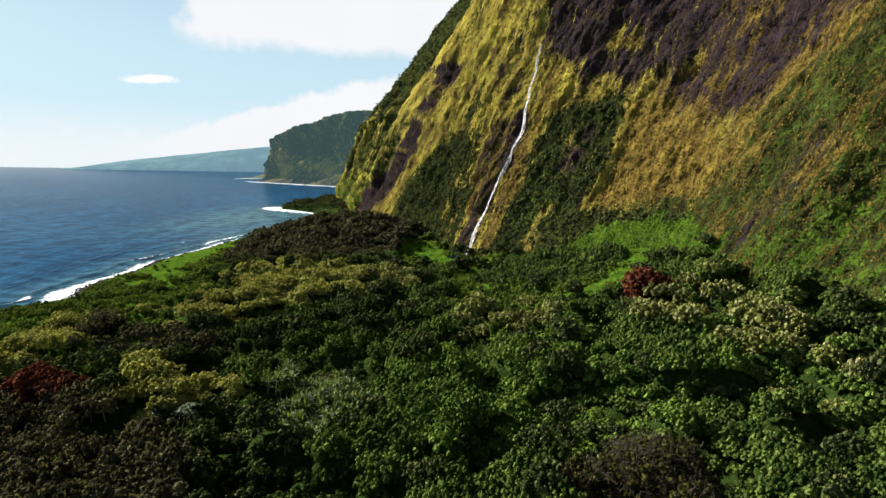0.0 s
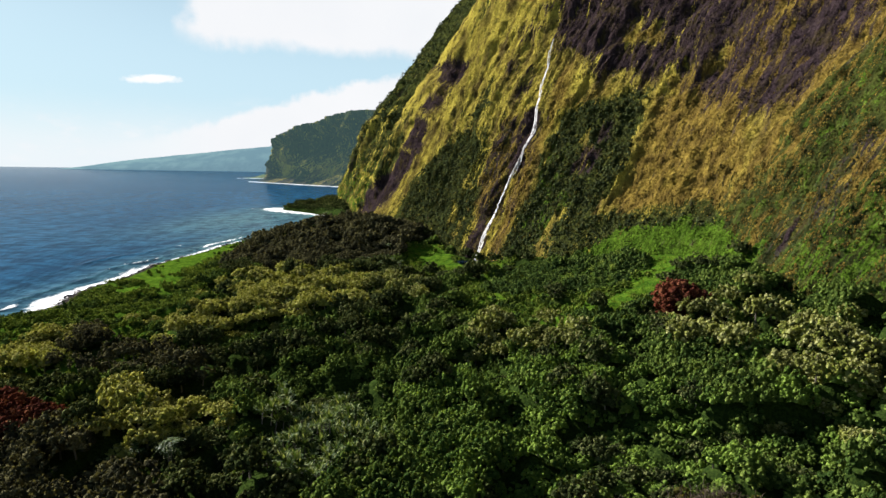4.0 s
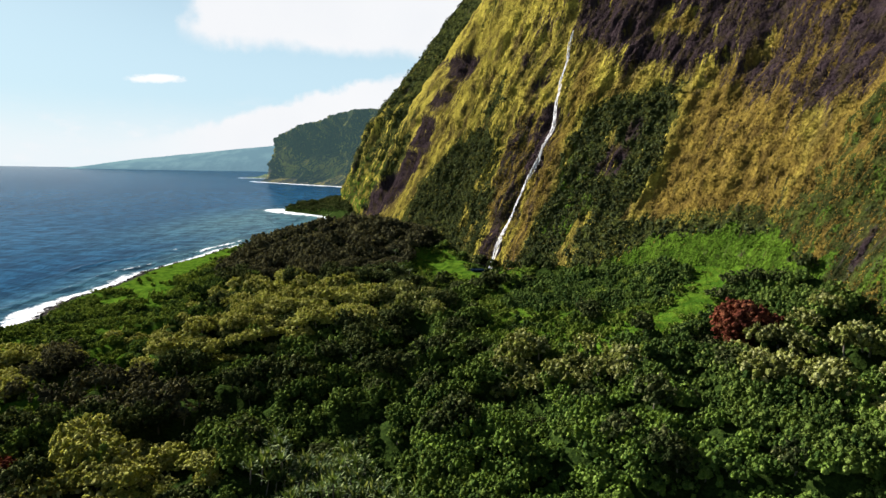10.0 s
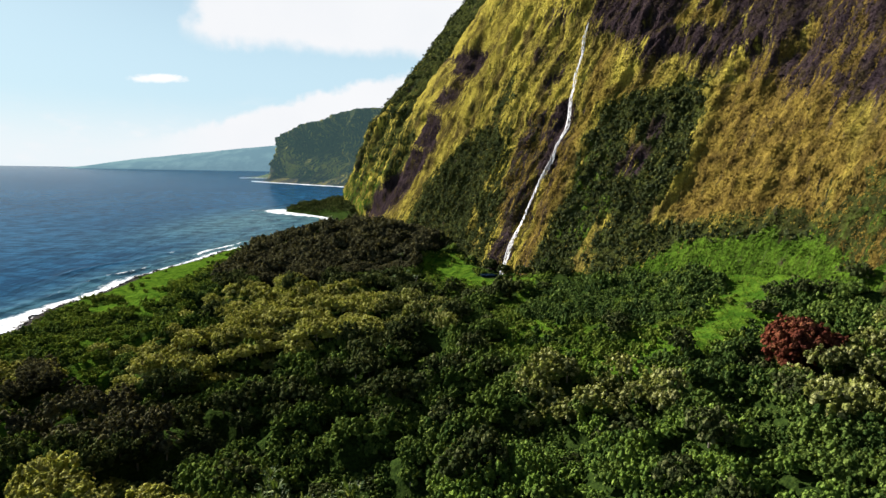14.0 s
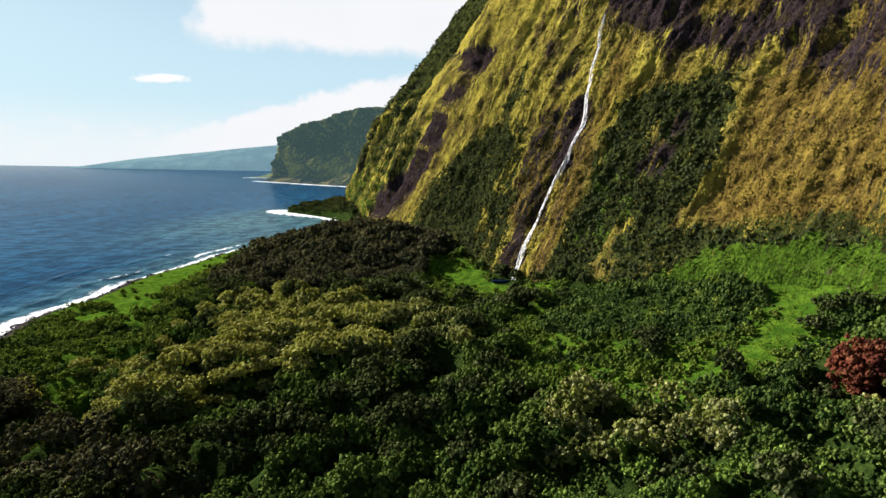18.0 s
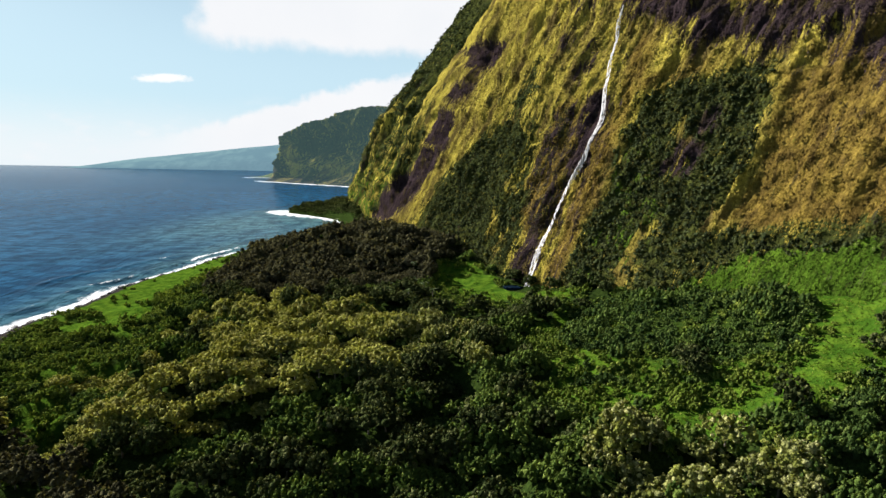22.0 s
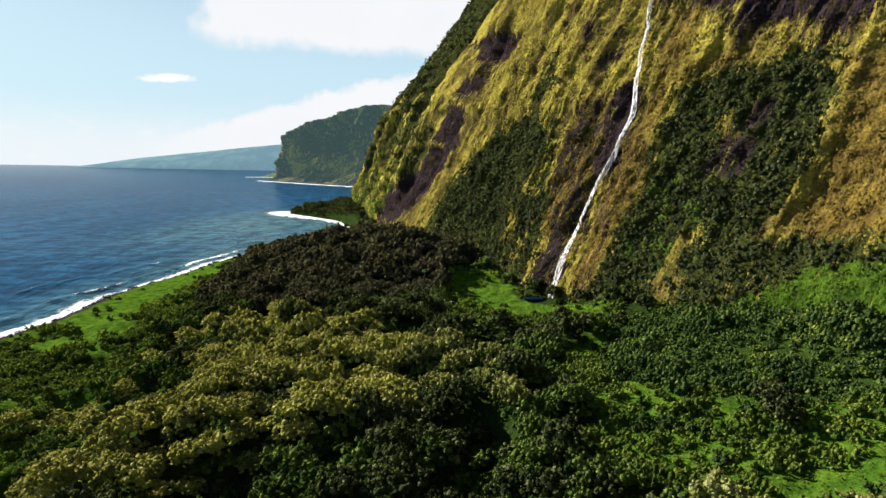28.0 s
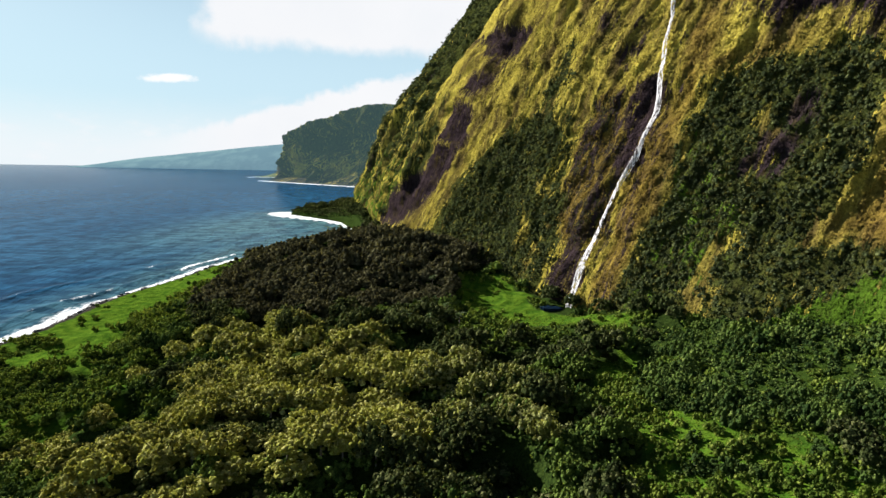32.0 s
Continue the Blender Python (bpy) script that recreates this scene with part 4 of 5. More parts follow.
def pick_kind(x, y):
    """The plants' kind at each place, by species patches with ragged borders."""
    wx, wy = x + 20 * (fbm(x / 14.0, y / 14.0, 3, 101) - 0.5), y + 20 * (fbm(x / 14.0, y / 14.0, 3, 103) - 0.5)
    n, r = fbm(x / 24.0, y / 24.0, 3, 105), fbm(x / 7.0, y / 7.0, 2, 109)
    kind = np.full(x.shape, "dark", dtype="<U6")
    open_side = smooth(-60, 30, x) * smooth(340, 260, y)
    kind[(n + 0.34 * open_side + 0.3 * (r - 0.5)) > 0.56] = "green"
    # brighter leaves here paint in the sunlit growth
    kind[(polygon(wx, wy, VINES, 5) > 0.5) & (r > 0.26)] = "vine"
    kind[polygon(wx, wy, HILL, 6) > 0.5] = "brown"
    west = polygon(wx, wy, WEST, 6) > 0.5
    kind[west] = np.where(n + 0.5 * (r - 0.5) > 0.53, "pale", np.where(n + 0.5 * (r - 0.5) > 0.38, "bright", "bush"))[west]
    # shadow painted in by choosing the darkest leaf colour
    kind[(polygon(wx, wy, NEAR_SHADE, 6) > 0.5) | (polygon(wx, wy, SHADE, 4) > 0.5)] = "brown"
    for p in PALE:
        kind[(polygon(wx, wy, p, 4) > 0.5) & (r > 0.28)] = "pale"
    kind[(kind == "pale") & (x > 60) & (r < 0.46)] = "vine"
    kind[(polygon(x, y, APRON, 3) > 0.5)] = "bright"
    kind[(polygon(x, y, APRON, 3) > 0.5) & (y > 412)] = "bright"
    kind[(ragged(x, y, BARE, 3) > 0.5)] = "none"
    g = meadow(x, y)
    kind[(ragged(x, y, COAST_SCRUB) > 0.5)] = "bush"
    kind[(ragged(x, y, COAST_SCRUB) > 0.5) & (n + 0.5 * (r - 0.5) > 0.38)] = "bright"
    kind[(g > 0.4) & ~((kind == "pale") & (x < -60))] = "bright"
    low = (polygon(x, y, LOW_FRONT, 4) > 0.5) & (kind != "pale")
    kind[low] = np.where(r > 0.5, "bush", "bright")[low]
    thicket = ragged(x, y, BUSH_RIGHT) > 0.45
    kind[thicket] = np.where(r > 0.76, "green", np.where(r < 0.30, "bright", "bush"))[thicket]
    light = ragged(x, y, LIGHT_SCRUB, 3) > 0.5
    kind[light & (kind != "pale")] = np.where(r > 0.72, "bush", "bright")[light & (kind != "pale")]
    kind[(y > 715) & (kind != "brown")] = "dark"
    kind[polygon(x, y, SPIKY, 3) > 0.5] = "none"
    kind[(kind == "pale") & (x > -45)] = "cream"
    return kind


def scatter(x0, x1, y0, y1, gap):
    """Places on a jittered grid."""
    xs, ys = np.meshgrid(np.arange(x0, x1, gap), np.arange(y0, y1, gap * 0.9), indexing="ij")
    xs = xs + (np.arange(xs.shape[1]) % 2) * gap / 2
    xs = xs + (rng.random(xs.shape) - 0.5) * gap * 0.75
    ys = ys + (rng.random(ys.shape) - 0.5) * gap * 0.75
    return xs.ravel(), ys.ravel()


def keep(x, y):
    sx, tx = shore_x(y), toe_x(y)
    return (x > sx + np.where(y > 960, 2, 7)) & (x < tx - 1) & ((y > 92) | (np.abs(x) < 150))


def reach(x, y):
    """How near the flight line a place lies: metres from it in plan."""
    t = np.clip((x * -37 + y * 176) / (37 ** 2 + 176 ** 2), 0, 1)
    return np.hypot(x + 37 * t, y - 176 * t)


def placed(shape, x, y, z, turn, sx, sz):
    v, f = shape
    c, s = math.cos(turn), math.sin(turn)
    return np.stack([(v[:, 0] * c - v[:, 1] * s) * sx + x, (v[:, 0] * s + v[:, 1] * c) * sx + y, v[:, 2] * sz + z], 1), f


def stand(key, k):
    """Places, sizes and turns of all plants of one kind."""
    y1 = 1175 if key in ("dark", "brown", "bush") else 720
    x, y = scatter(-300, 190, -60 if key in ("dark", "green") else 95, y1, k["gap"])
    here = pick_kind(x, y)
    ok = keep(x, y) & (here == key)
    if key == "dark":         # lone trees stand over the lower growth
        ok |= keep(x, y) & (np.isin(here, ["green", "vine"]) & (rng.random(x.shape) < 0.12) | (here == "bright") & (x > 0) & (rng.random(x.shape) < 0.035)) & (polygon(x, y, APRON, 3) < 0.5)
    if key == "bush":         # low thicket on the far point
        ok |= keep(x, y) & (here == "dark") & (y > 860)
    if key == "green":        # and low growth fills the gaps between them
        ok |= keep(x, y) & np.isin(here, ["dark", "pale", "cream"]) & (rng.random(x.shape) < np.where(here == "cream", 0.5, 0.22)) & ((x > -40) | (y > 300))
    x, y = x[ok], y[ok]
    r = rng.random(x.shape)
    if key == "bright":       # thin on the open grass, thick at its edge
        g = meadow(x, y)
        thin = fbm(x / 11.0, y / 11.0, 3, 161)
        coast = smooth(-120, -170, x)
        ok = r < np.where(g > 0.4, 0.28 + 0.62 * smooth(0.42, 0.58, thin), 0.95) * (1 - 0.93 * coast * (g > 0.6)) * (1 - 0.9 * (polygon(x, y, STRIP, 2) > 0.4))
        ok &= ((np.hypot(x - 8, y - 445) > 14) & (r < np.where(ragged(x, y, FALL_MEADOW, 3) < 0.4, 0.5, 0.10))) | (polygon(x, y, APRON, 3) < 0.5)
    elif key in ("green", "vine"):
        ok = r < 0.86 + 0.12 * smooth(0.0, 0.2, mounds(x, y))
    else:
        ok = (r < 0.95) & ((fbm(x / 12.0, y / 12.0, 2, 163) > 0.14) | (key in ("pale", "cream")))
    if k["category"] == "tree":      # no tall crowns close before the grass strip
        ok &= polygon(x, y + 9, STRIP, 3) < 0.4
    ok &= (polygon(x, y, STRIP, 2) < 0.45) & (np.hypot(x - 10, y - 465) > 11)
    ok &= (np.hypot(x - 84, y - 238) > 8.5) & (np.hypot((x + 131) / 1.6, y - 190) > 9)
    x, y = x[ok], y[ok]
    if key == "dark":         # single trees by the red tree and on the grass
        x, y = np.append(x, [105, 112, 119, 60, 97, 126, 38, 6, 13]), np.append(y, [291, 288, 284, 262, 284, 280, 402, 390, 396])
    return x, y


def build_forest():
    for key, k in KINDS.items():
        x, y = stand(key, k)
        z, d = ground_z(x, y), reach(x, y)
        mound = mounds(x, y)
        if k["category"] == "tree":      # the canopy stands in mounds with deep gaps between
            tall = 0.55 + 0.6 * mound + 0.5 * rng.random(x.shape) ** 3
        else:
            tall = 0.45 + 0.6 * mound + 0.8 * rng.random(x.shape) ** 3
        tall = tall * (1 - 0.4 * smooth(30, 5, x - shore_x(y)))
        wide = (0.50 + 0.50 * tall) * (0.95 + 0.25 * rng.random(x.shape))
        if k["category"] != "tree":
            wide = 0.84 * wide
        turn, form = rng.random(x.shape) * 2 * np.pi, rng.integers(0, 5, x.shape)
        ids = np.argsort(np.where(y < 92, d + 900, d))
        trunks = [link_mesh("trunk", trunk(k["stem"] + k["radius"] * 0.4, 0.05 * k["radius"], 4, k["radius"] * 0.4), BARK) for _ in range(2)]
        crowns = [link_mesh("crown", s, LEAF[LEAF_OF[key]]) for s in SHAPES[key, "near" if key != "brown" else "mid"]]
        blooms = []
        if key in ("pale", "cream"):     # blossom lies over the leaves of these
            share, leaves, leaf, grow = LODS["near"]
            pairs = [crown(int(k["count"] * share), leaves + 1, k["radius"], k["flat"], leaf, k["lump"] * grow, droop=k["droop"], split=True) for _ in range(5)]
            crowns = [link_mesh("crown", a, LEAF[LEAF_OF[key]]) for a, _ in pairs]
            blooms = [link_mesh("blossom", b, LEAF["blossom" if key == "pale" else "cream_blossom"], False) for _, b in pairs]
        for n, i in enumerate(ids[:290]):
            root = new(k["name"])
            root.matrix_basis = pose(x[i], y[i], z[i], 0, 0, math.degrees(turn[i])) @ Matrix.Diagonal((wide[i], wide[i], tall[i], 1))
            tagged(root, k["label"], k["category"], k["name"].replace("_", " ") + "s of the valley", "thing")
            part("trunk" if k["category"] == "tree" else "stem", trunks[n % 2], root)
            top = part("crown" if k["category"] == "tree" else "foliage", crowns[form[i]], root, pose(0, 0, k["stem"]))
            if blooms:
                part("blossom", blooms[form[i]], top, label="pale cream blossom sprays")
        rest = [placed(SHAPES[key, "far" if y[i] < 92 else "near" if d[i] < 190 else "mid" if d[i] < 330 else "far"][form[i]], x[i], y[i], z[i] + k["stem"] * tall[i], turn[i], wide[i], tall[i]) for i in ids[290:]]
        if rest:
            v, f = join(rest)
            ob = mesh_object("forest" if k["category"] == "tree" else "scrub", v, f, LEAF[LEAF_OF[key]])
            tagged(ob, "unbroken growth of " + k["label"].split(" with ")[0] + "s across the valley", "forest", kind="stuff")


LEAF_OF = {"pale": "pale", "cream": "cream", "vine": "vine", "dark": "dark", "green": "green", "bright": "bright", "bush": "bush", "brown": "brown"}
build_forest()


# ---- growth on the cliff ----
def build_cliff_growth():
    num = 84000
    s, h = rng.uniform(s_of_y(150), s_of_y(760), num), rng.uniform(-2, 235, num)
    m = face_masks(s, h)
    p = cliff_at(s, h)
    r = rng.random(num)
    clump = fbm(s / 7.0, h / 9.0, 2, 171) - 0.5
    bare = (m["rock"] + 0.5 * clump < 0.5) & ((h > 5) | (np.abs(s - s_of_y(470)) > 22))
    near = np.interp(s, TOE_S, TOE_C[:, 1]) < 640
    dense = smooth(0.42, 0.75, m["green"] + 0.5 * clump) * smooth(0.6, 0.3, m["dry"])
    sets = {
        "cliff": np.where(bare & near & (m["lush"] < 0.55) & (dense > 0.4) & (r < np.where(s < s_of_y(310), 0.75, 0.9) * dense))[0][:7500],
        "olive": np.where(bare & (m["lush"] < 0.6) & (dense > 0.4) & (r > 1 - 0.2 * dense))[0][:1500],
        "green": np.where(bare & (h > 16) & (r < 0.5 * smooth(0.4, 0.7, m["lush"] + 0.5 * clump)))[0][:1500],
        "grass": np.where((m["rock"] + 1.3 * clump < 0.78) & ((dense < 0.6) | (m["lush"] > 0.5)))[0][:34000]}
    words = {"cliff": ("cliff_shrubs", "dark green shrubs clinging to the cliff face"), "olive": ("cliff_bushes", "olive bushes clinging to the cliff face"),
             "green": ("cliff_vines", "lush green vines and ferns on the cliff face"), "grass": ("cliff_grass", "tufts of gold-green grass on the cliff face")}
    for key, ids in sets.items():
        if key == "grass":    # tussocks that hang down the face
            shapes = []
            for _ in range(8):
                c = rng.normal(size=(5, 3)) * np.array([0.7, 0.7, 0.9])
                shapes.append(tufts(c, unit(np.array([-0.8, -0.3, 0.45]) + 0.3 * rng.normal(size=(5, 3))), 0.7 + 0.6 * rng.random(5), 0.26))
        else:
            shapes = [crown(2, 7, 1.45, 0.8, 0.7, lump=0.6, low=-0.6, droop=0.2, core=0) for _ in range(8)]
        grow = 0.38 + (0.62 if key == "grass" else 0.9) * rng.random(len(ids)) ** 1.5
        lift = 0.0 if key == "grass" else 0.6
        v, f = join([placed(shapes[j % 8], p[i, 0], p[i, 1], p[i, 2] - lift * grow[j], (0.6 * r[i] if key == "grass" else r[i] * 60), grow[j], grow[j] * (1.6 if key == "grass" else 1.0)) for j, i in enumerate(ids)])
        own = {k: np.repeat((q - 0.5 * (m["dry"] > 0.4) * (k == "green"))[ids], 25) for k, q in m.items()} if key == "grass" else None
        tagged(mesh_object(words[key][0], v, f, CLIFF if key == "grass" else LEAF[key], attrs=own), words[key][1], "cliff growth", kind="stuff")
    # a coarser fringe on the far shoulder, against the sky
    s, h = rng.uniform(s_of_y(760), s_of_y(1250), 9000), rng.uniform(0, 420, 9000)
    m = face_masks(s, h)
    ids = np.where((m["green"] + 0.5 * (rng.random(9000) - 0.5) > 0.5) & (m["rock"] < 0.6) & ((h > 140) | (rng.random(9000) < 0.3)))[0][:1900]
    p = cliff_at(s, h)
    shapes = [crown(5, 0, 3.2, 0.9, 2.0, lump=0.42, low=-0.5, core=0) for _ in range(6)]
    v, f = join([placed(shapes[j % 6], p[i, 0], p[i, 1], p[i, 2] - 1.5, j * 1.7, 0.7 + 0.8 * rng.random(), 0.8 + 0.5 * rng.random()) for j, i in enumerate(ids)])
    tagged(mesh_object("cliff_forest", v, f, LEAF["cliff"]), "dark green trees over the far shoulder of the cliff", "cliff growth", kind="stuff")


build_cliff_growth()


def build_grass():
    """Rank grass over the meadows."""
    x, y = scatter(-275, 125, 240, 560, 1.9)
    ok = keep(x, y) & (meadow(x, y) > 0.35) & (reach(x, y) < 290) & (x > -150)
    x, y = x[ok], y[ok]
    z = ground_z(x, y)
    n = len(x)
    d = unit(np.stack([rng.normal(size=n) * 0.5, rng.normal(size=n) * 0.5, np.ones(n)], 1))
    parts = []
    for k in range(3):
        c = np.stack([x + rng.normal(size=n) * 0.5, y + rng.normal(size=n) * 0.5, z + 0.15 + 0.2 * rng.random(n)], 1)
        size = 0.4 + 0.5 * rng.random(n)
        parts.append(leaf_quads(c, unit(d + 0.45 * rng.normal(size=(n, 3))), size, size * 0.6))
    v, f = join(parts)
    tagged(mesh_object("meadow_grass", v, f, LEAF["bright"], shade=False), "rank bright green meadow grass", "grass", kind="stuff")


build_grass()


# ---- the waterfall and its pool ----
def build_waterfall():
    hs = np.arange(-9, 176, 0.8)
    line = np.interp(hs, [-2, 15, 30, 44, 56, 64, 72, 82, 94, 118, 144, 160, 176], [470, 470.5, 472.5, 472.5, 470.5, 468, 465, 462.5, 464, 469.5, 479, 484, 486.5])
    s = s_of_y(line)
    root = new("waterfall")
    root.location = cliff_at(s[9], 0.0)
    strands = ((0.0, 1.2, 1.0), (-1.0, 0.8, 0.8), (1.0, 0.8, 0.9), (1.9, 0.5, 0.7), (-2.0, 0.45, 0.7), (0.4, 0.7, 1.4))
    for k, (off, half, proud) in enumerate(strands):
        wob = 1.3 * (fbm(hs / 9.0, k * 3.7, 3, 111) - 0.5)
        wide = half * (0.45 + 1.1 * fbm(hs / 5.0, k * 5.1 + 2, 3, 113)) * np.interp(hs, [0, 60, 90, 140, 176], [1.2, 0.8, 1.2, 1.0, 0.45])
        gap = smooth(0.35, 0.45, fbm(hs / 14.0, k * 7.3, 2, 115)) if k > 2 else 1.0
        wide = wide * gap
        cols = []
        for q in (-1, -0.4, 0.4, 1):
            P = cliff_at(s + off * np.interp(hs, [0, 60, 100, 140, 176], [1.0, 0.55, 0.9, 0.8, 0.3]) + wob + q * wide, hs)
            smooth_d = np.array([-0.85, -0.35, 0.25]) * (proud + 0.5 - 0.35 * q * q)
            cols.append(P + smooth_d)
        P = np.stack(cols, 1)
        pad = np.concatenate([P[:1]] * 6 + [P] + [P[-1:]] * 6)
        P = sum(pad[i:i + len(P)] for i in range(13)) / 13 + np.array([-1.4, -0.9, 0.5])
        ob = mesh_object("strand", (P - np.array(root.location)).reshape(-1, 3), grid_faces(*P.shape[:2]), FALL, attrs={"edge": np.broadcast_to([1.0, 0.2, 0.2, 1.0], P.shape[:2])})
        ob.parent = root
    tagged(root, "thin white waterfall running down the cliff into a small pool", "waterfall", kind="thing")


def build_pool():
    m, N, bsdf, geo = material("pool_water")
    n = N.noise(geo.outputs["Position"], 0.8, 3.0)
    N.put(bsdf.inputs["Base Color"], N.mix(n, (0.003, 0.008, 0.016), (0.006, 0.016, 0.030)))
    bsdf.inputs["Roughness"].default_value = 0.08
    bsdf.inputs["Specular IOR Level"].default_value = 0.02
    N.put(bsdf.inputs["Normal"], N.bump(n, 0.3, 0.2))
    t = np.linspace(0, 2 * np.pi, 40, endpoint=False)
    r = 1 + 0.9 * (fbm(np.cos(t) * 1.5 + 5, np.sin(t) * 1.5 + 5, 2, 121) - 0.5)
    cx, cy = 12.0, 471.0
    top = float(ground_z(cx, cy)) + 0.8
    rim = np.stack([cx + 6.5 * r * np.cos(t), cy + 3.6 * r * np.sin(t), np.full(40, top)], 1)
    low = np.stack([cx + 5.5 * r * np.cos(t), cy + 3 * r * np.sin(t), np.full(40, top - 2)], 1)
    mid = np.stack([cx + 4 * np.cos(t), cy + 3 * np.sin(t), np.full(40, top)], 1)
    eye = np.stack([cx + 0.2 * np.cos(t), cy + 0.2 * np.sin(t), np.full(40, top)], 1)
    v = np.vstack([low, rim, mid, eye])
    i = np.arange(40)
    f = np.vstack([np.stack([i + 40 * k, (i + 1) % 40 + 40 * k, (i + 1) % 40 + 40 * (k + 1), i + 40 * (k + 1)], 1) for k in range(3)])
    tagged(mesh_object("plunge_pool", v, f, m), "small dark blue plunge pool below the waterfall", "pool", kind="structure")


build_waterfall()
build_pool()


# ---- single plants ----
def build_red_tree(x, y, wide, high, lobes, label):
    """A red-flowering tree whose crown is made of uneven lobes."""
    root = new("red_flowering_tree")
    root.matrix_basis = pose(x, y, float(ground_z(x, y)), 0, 0, 40)
    tagged(root, label, "tree", kind="thing")
    part("trunk", link_mesh("trunk", trunk(high * 0.6, 0.5, 5, wide * 0.4), BARK), root)
    parts = []
    for k in range(lobes):
        a, far = k * 2.4 + 0.5 * rng.random(), wide * (0.25 + 0.35 * (k % 3) / 2) * (k > 0)
        r = wide * (0.42 + 0.2 * rng.random())
        lift = high * (0.62 - 0.36 * far / wide + 0.12 * rng.normal()) if k else high * 0.62
        v, f = crown(90, 3, r, 0.85, 0.5, 0.13)
        parts.append((v + np.array([math.cos(a) * far, math.sin(a) * far, max(lift - 0.35 * r, 0.8)]), f))
    v, f = join(parts)
    part("crown", link_mesh("crown", (v, f), LEAF["red"]), root)


def frond(length, leaves):
    """An arched palm frond: a midrib with narrow leaflets on both sides."""
    t = np.linspace(0.12, 1, leaves)
    rib = np.stack([t * length * (1 - 0.12 * t), 0 * t, length * (0.42 * t - 0.75 * t * t)], 1)
    parts = [tube(rib[i], rib[i + 1], 0.05 * (1.1 - t[i]), 0.05 * (1.1 - t[i + 1]), 3) for i in range(0, leaves - 1)]
    for side in (-1, 1):
        w = length * 0.22 * np.sin(np.pi * np.clip(t, 0.1, 0.97))
        tip = rib + np.stack([0.35 * w, side * w, -0.35 * w], 1)
        step = np.full((leaves, 1), length / leaves * 0.33) * np.array([[1.0, 0, 0]])
        v = np.stack([rib - step, rib + step, tip + step * 0.4, tip - step * 0.4], 1).reshape(-1, 3)
        parts.append((v, np.arange(4 * leaves).reshape(-1, 4)))
    return join(parts)


def build_palms():
    blades = [link_mesh("frond", frond(3.6, 9), LEAF["palm"], False), link_mesh("frond", frond(3.1, 9), LEAF["palm"], False)]
    stem = [link_mesh("trunk", join([tube((0, 0, -0.8), (0.25, 0.1, h * 0.5), 0.22, 0.17), tube((0.25, 0.1, h * 0.5), (0.7, 0.3, h), 0.17, 0.13)]), BARK) for h in (8.0, 10.5)]
    spots = [(-77, 168, 1), (-72, 160, 0), (-86, 172, 0), (-136, 628, 1), (-122, 634, 0), (-128, 626, 1), (-51, 503, 0), (-47, 470, 0), (-55, 455, 0), (-60, 448, 0),
             (-42, 452, 0), (-36, 430, 0), (-48, 425, 0), (-58, 430, 0), (-66, 440, 0), (-30, 418, 0), (-140, 622, 0)]
    for n, (x, y, big) in enumerate(spots):
        root = new("coconut_palm")
        root.matrix_basis = pose(x, y, float(ground_z(x, y)), 0, 0, n * 67) @ Matrix.Scale(1.25 if big else 0.95, 4)
        tagged(root, "slender palm with arching feathery fronds above the canopy", "palm", "palms in the valley", "thing")
        h = (8.0, 10.5)[big]
        part("trunk", stem[big], root)
        for k in range(13):
            part("frond", blades[k % 2], root, pose(0.7, 0.3, h, 0, -28 + 62 * ((k * 5) % 13) / 13, k * 137.5))


def build_spiky_patch():
    """A stand of tall blade-leaved plants."""
    def rosette(n, length):
        parts = []
        for k in range(n):
            a, e = k * 2.4, 0.35 + 1.0 * rng.random()
            d = np.array([math.cos(a) * math.cos(e), math.sin(a) * math.cos(e), math.sin(e)])
            side = np.array([-math.sin(a), math.cos(a), 0]) * 0.16
            L = length * (0.7 + 0.5 * rng.random())
            mid, tip = d * L * 0.6, d * L + np.array([0, 0, -0.25 * L * math.cos(e)])
            v = np.array([-side * 0.6, side * 0.6, mid + side, mid - side, tip + side * 0.15, tip - side * 0.15])
            parts.append((v, np.array([(0, 1, 2, 3), (3, 2, 4, 5)])))
        return join(parts)
    stems = link_mesh("stem", tube((0, 0, -0.5), (0.1, 0.05, 2.6), 0.14, 0.09), BARK)
    heads = [link_mesh("leaf_rosette", rosette(26, 2.3), LEAF["palm"], False) for _ in range(4)]
    x, y = scatter(-64, -12, 146, 214, 2.7)
    ok = polygon(x + 6 * (fbm(x / 6.0, y / 6.0, 2, 131) - 0.5), y, SPIKY, 2) > 0.5
    for n, (px, py) in enumerate(zip(x[ok][:300], y[ok][:300])):
        root = new("spiky_plant")
        root.matrix_basis = pose(px, py, float(ground_z(px, py)), 6 * rng.normal(), 6 * rng.normal(), n * 77) @ Matrix.Scale(1.0 + 0.6 * rng.random(), 4)
        tagged(root, "tall plant with long narrow blade leaves, in a dense stand", "plant", "stand of spiky plants", "thing")
        part("stem", stems, root)
        part("leaf_rosette", heads[n % 4], root, pose(0.1, 0.05, 2.5))


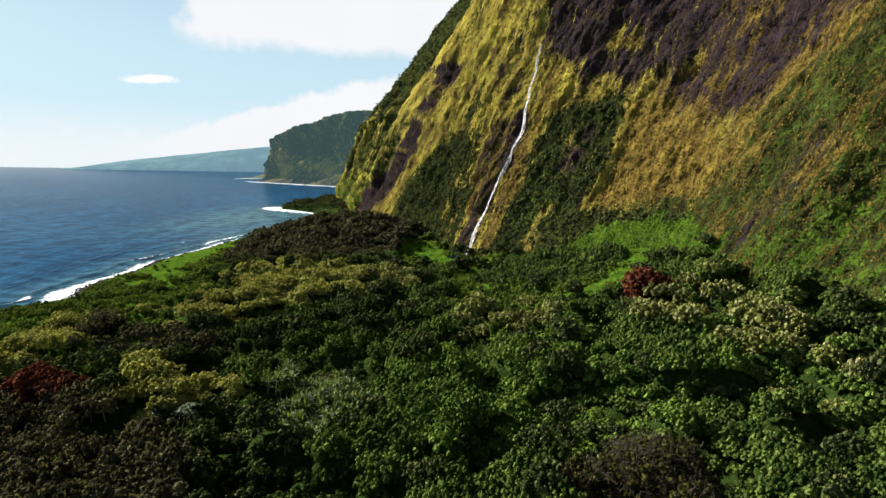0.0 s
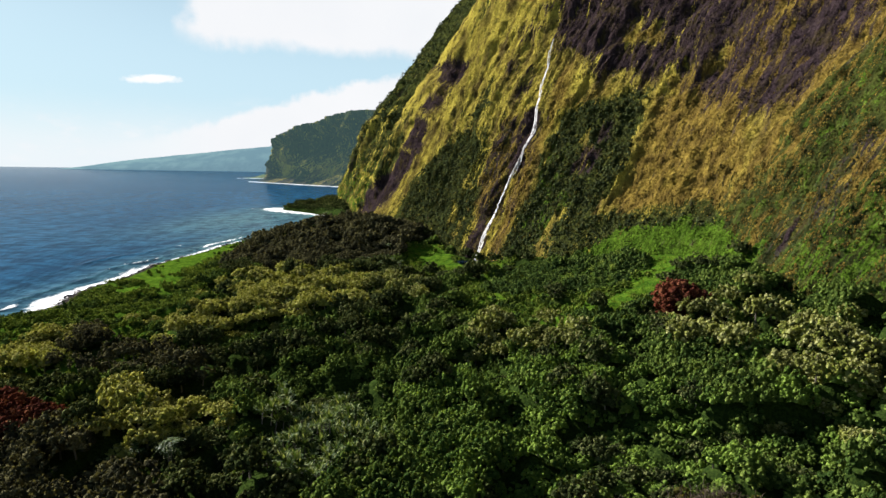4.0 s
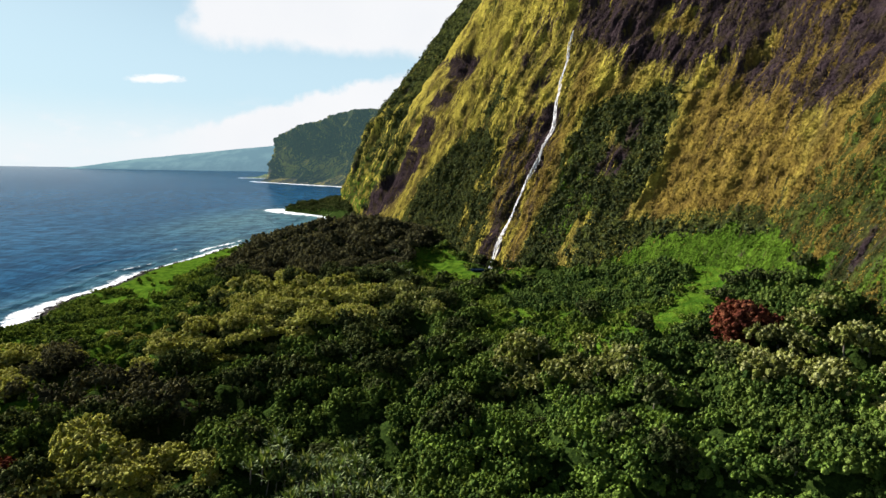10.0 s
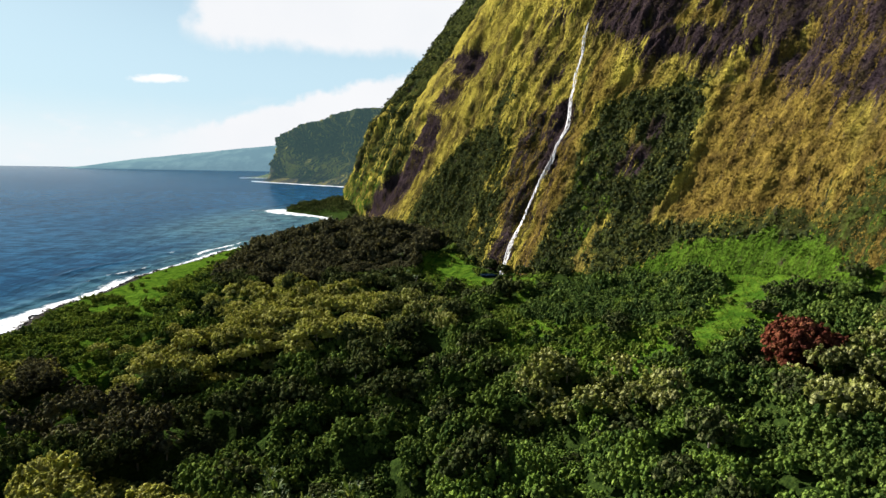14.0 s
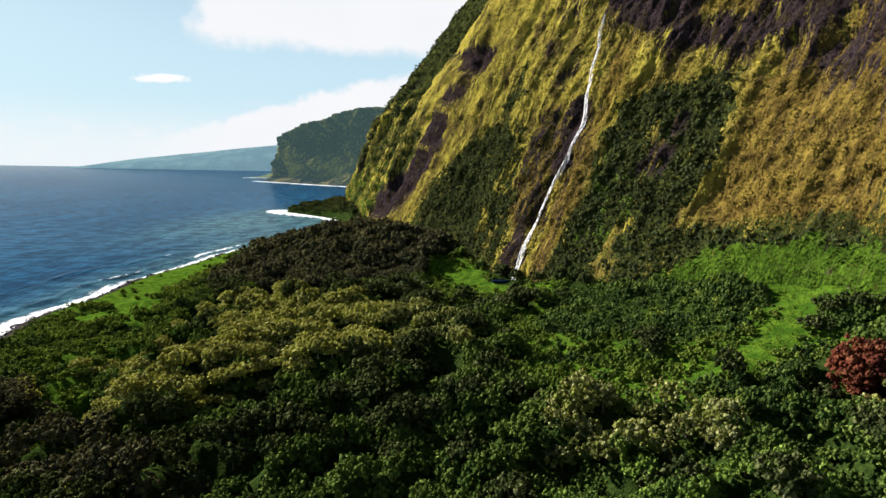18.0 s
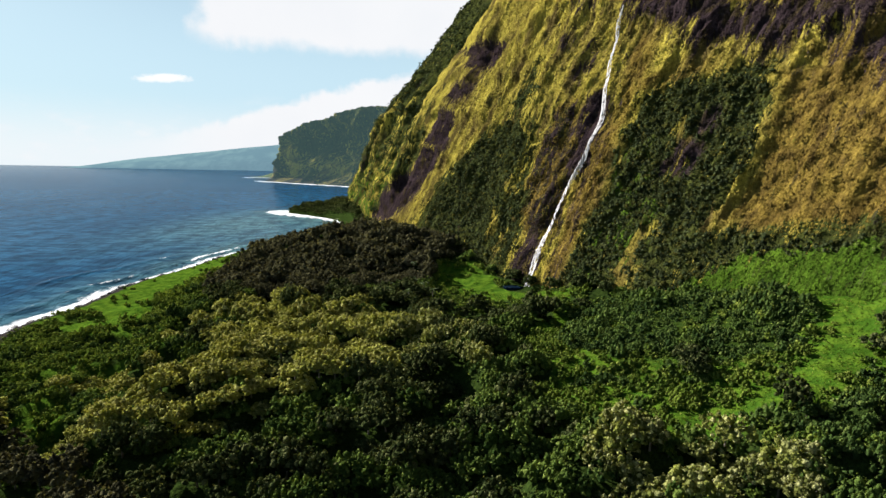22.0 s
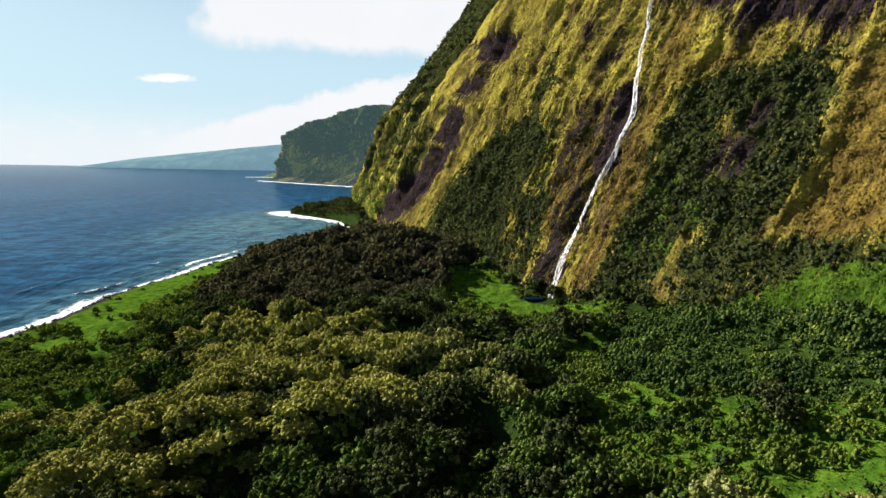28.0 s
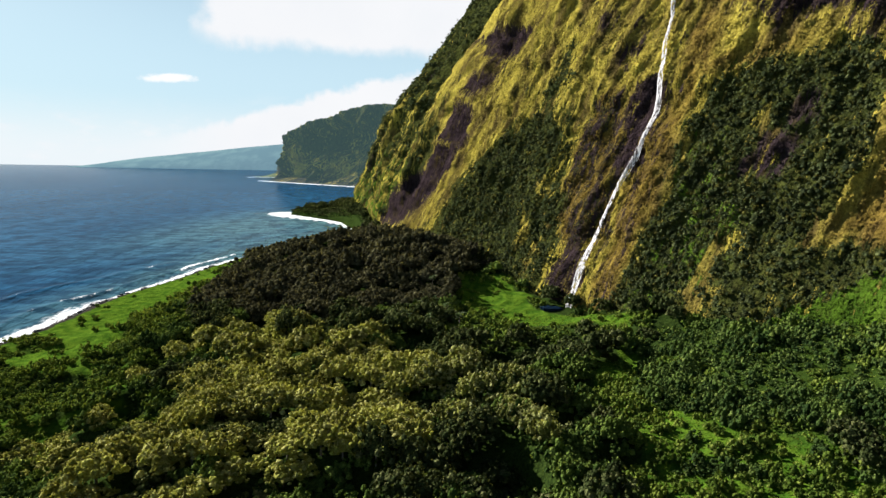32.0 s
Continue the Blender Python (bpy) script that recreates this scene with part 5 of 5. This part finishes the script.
def build_bare_shrubs():
    """Leafless tangles of dry twigs among the green."""
    def tangle():
        parts = []
        for _ in range(70):
            a, e, L = rng.random() * 6.28, 0.5 + rng.random() * 0.9, 1.6 + 2.4 * rng.random()
            p = np.array([math.cos(a), math.sin(a), 0]) * rng.random() * 1.6 + (0, 0, 0.8 * rng.random())
            q = p + L * np.array([math.cos(a) * math.cos(e), math.sin(a) * math.cos(e), math.sin(e)])
            b = q + 0.8 * rng.normal(size=3)
            parts += [tube(p, q, 0.07, 0.04, 3), tube(q, b, 0.04, 0.015, 3)]
        return join(parts)
    twigs = [link_mesh("branchwork", tangle(), DRY) for _ in range(3)]
    leaves = [link_mesh("foliage", crown(34, 5, 2.2, 0.9, 0.45, 0.15, core=0.3), LEAF["olive"]) for _ in range(2)]
    x, y = scatter(22, 60, 104, 138, 4.2)
    ok = polygon(x, y, BARE, 3) > 0.35
    for n, (px, py) in enumerate(zip(x[ok], y[ok])):
        root = new("bare_shrub")
        root.matrix_basis = pose(px, py, float(ground_z(px, py)), 0, 0, n * 71) @ Matrix.Scale(1.0 + 0.5 * rng.random(), 4)
        tagged(root, "half-leafless shrub of tangled brown twigs", "shrub", "bare shrubs", "thing")
        part("branchwork", twigs[n % 3], root)
        part("foliage", leaves[n % 2], root, pose(0, 0, 0.6) @ Matrix.Scale(1.0 + 0.4 * (n % 3 == 0), 4))


build_red_tree(86, 241, 12.5, 20.0, 10, "round tree covered in rust-red flowers at the cliff foot")
build_red_tree(-137, 190, 13.5, 23.0, 12, "wide tree with a rust-red crown among dark trees")
build_red_tree(-122, 187, 11.0, 18.0, 9, "wide tree with a rust-red crown among dark trees")
build_palms()
build_spiky_patch()
build_bare_shrubs()


# ---- black rocks along the shore ----
def build_shore_rocks():
    m, N, bsdf, geo = material("shore_rock")
    p = geo.outputs["Position"]
    n = N.noise(p, 0.9, 5.0, 0.65)
    N.put(bsdf.inputs["Base Color"], N.mix(N.step(n, 0.35, 0.7), (0.012, 0.011, 0.011), (0.062, 0.054, 0.048)))
    N.put(bsdf.inputs["Normal"], N.bump(n, 0.8, 0.4))
    bsdf.inputs["Roughness"].default_value = 0.6
    shapes = []
    for k in range(6):
        v = BALL2_V * (0.75 + 0.5 * rng.random((len(BALL2_V), 1))) * np.array([1.2, 1.0, 0.62])
        shapes.append(link_mesh("rock", (v, BALL2_F), m, False))
    for k in range(220):
        y = rng.uniform(300, 640)
        x = float(shore_x(y)) + rng.normal() * 3.0 - 1.0
        rock = new("shore_rock", shapes[k % 6])
        size = 0.7 + 1.8 * rng.random() ** 2.5
        rock.matrix_basis = pose(x, y, max(float(ground_z(x, y)), -0.3) + 0.1 * size, 10 * rng.normal(), 10 * rng.normal(), k * 47) @ Matrix.Scale(size, 4)
        tagged(rock, "rough black lava boulder at the edge of the surf", "rock", "rocks along the shore", "thing")


build_shore_rocks()
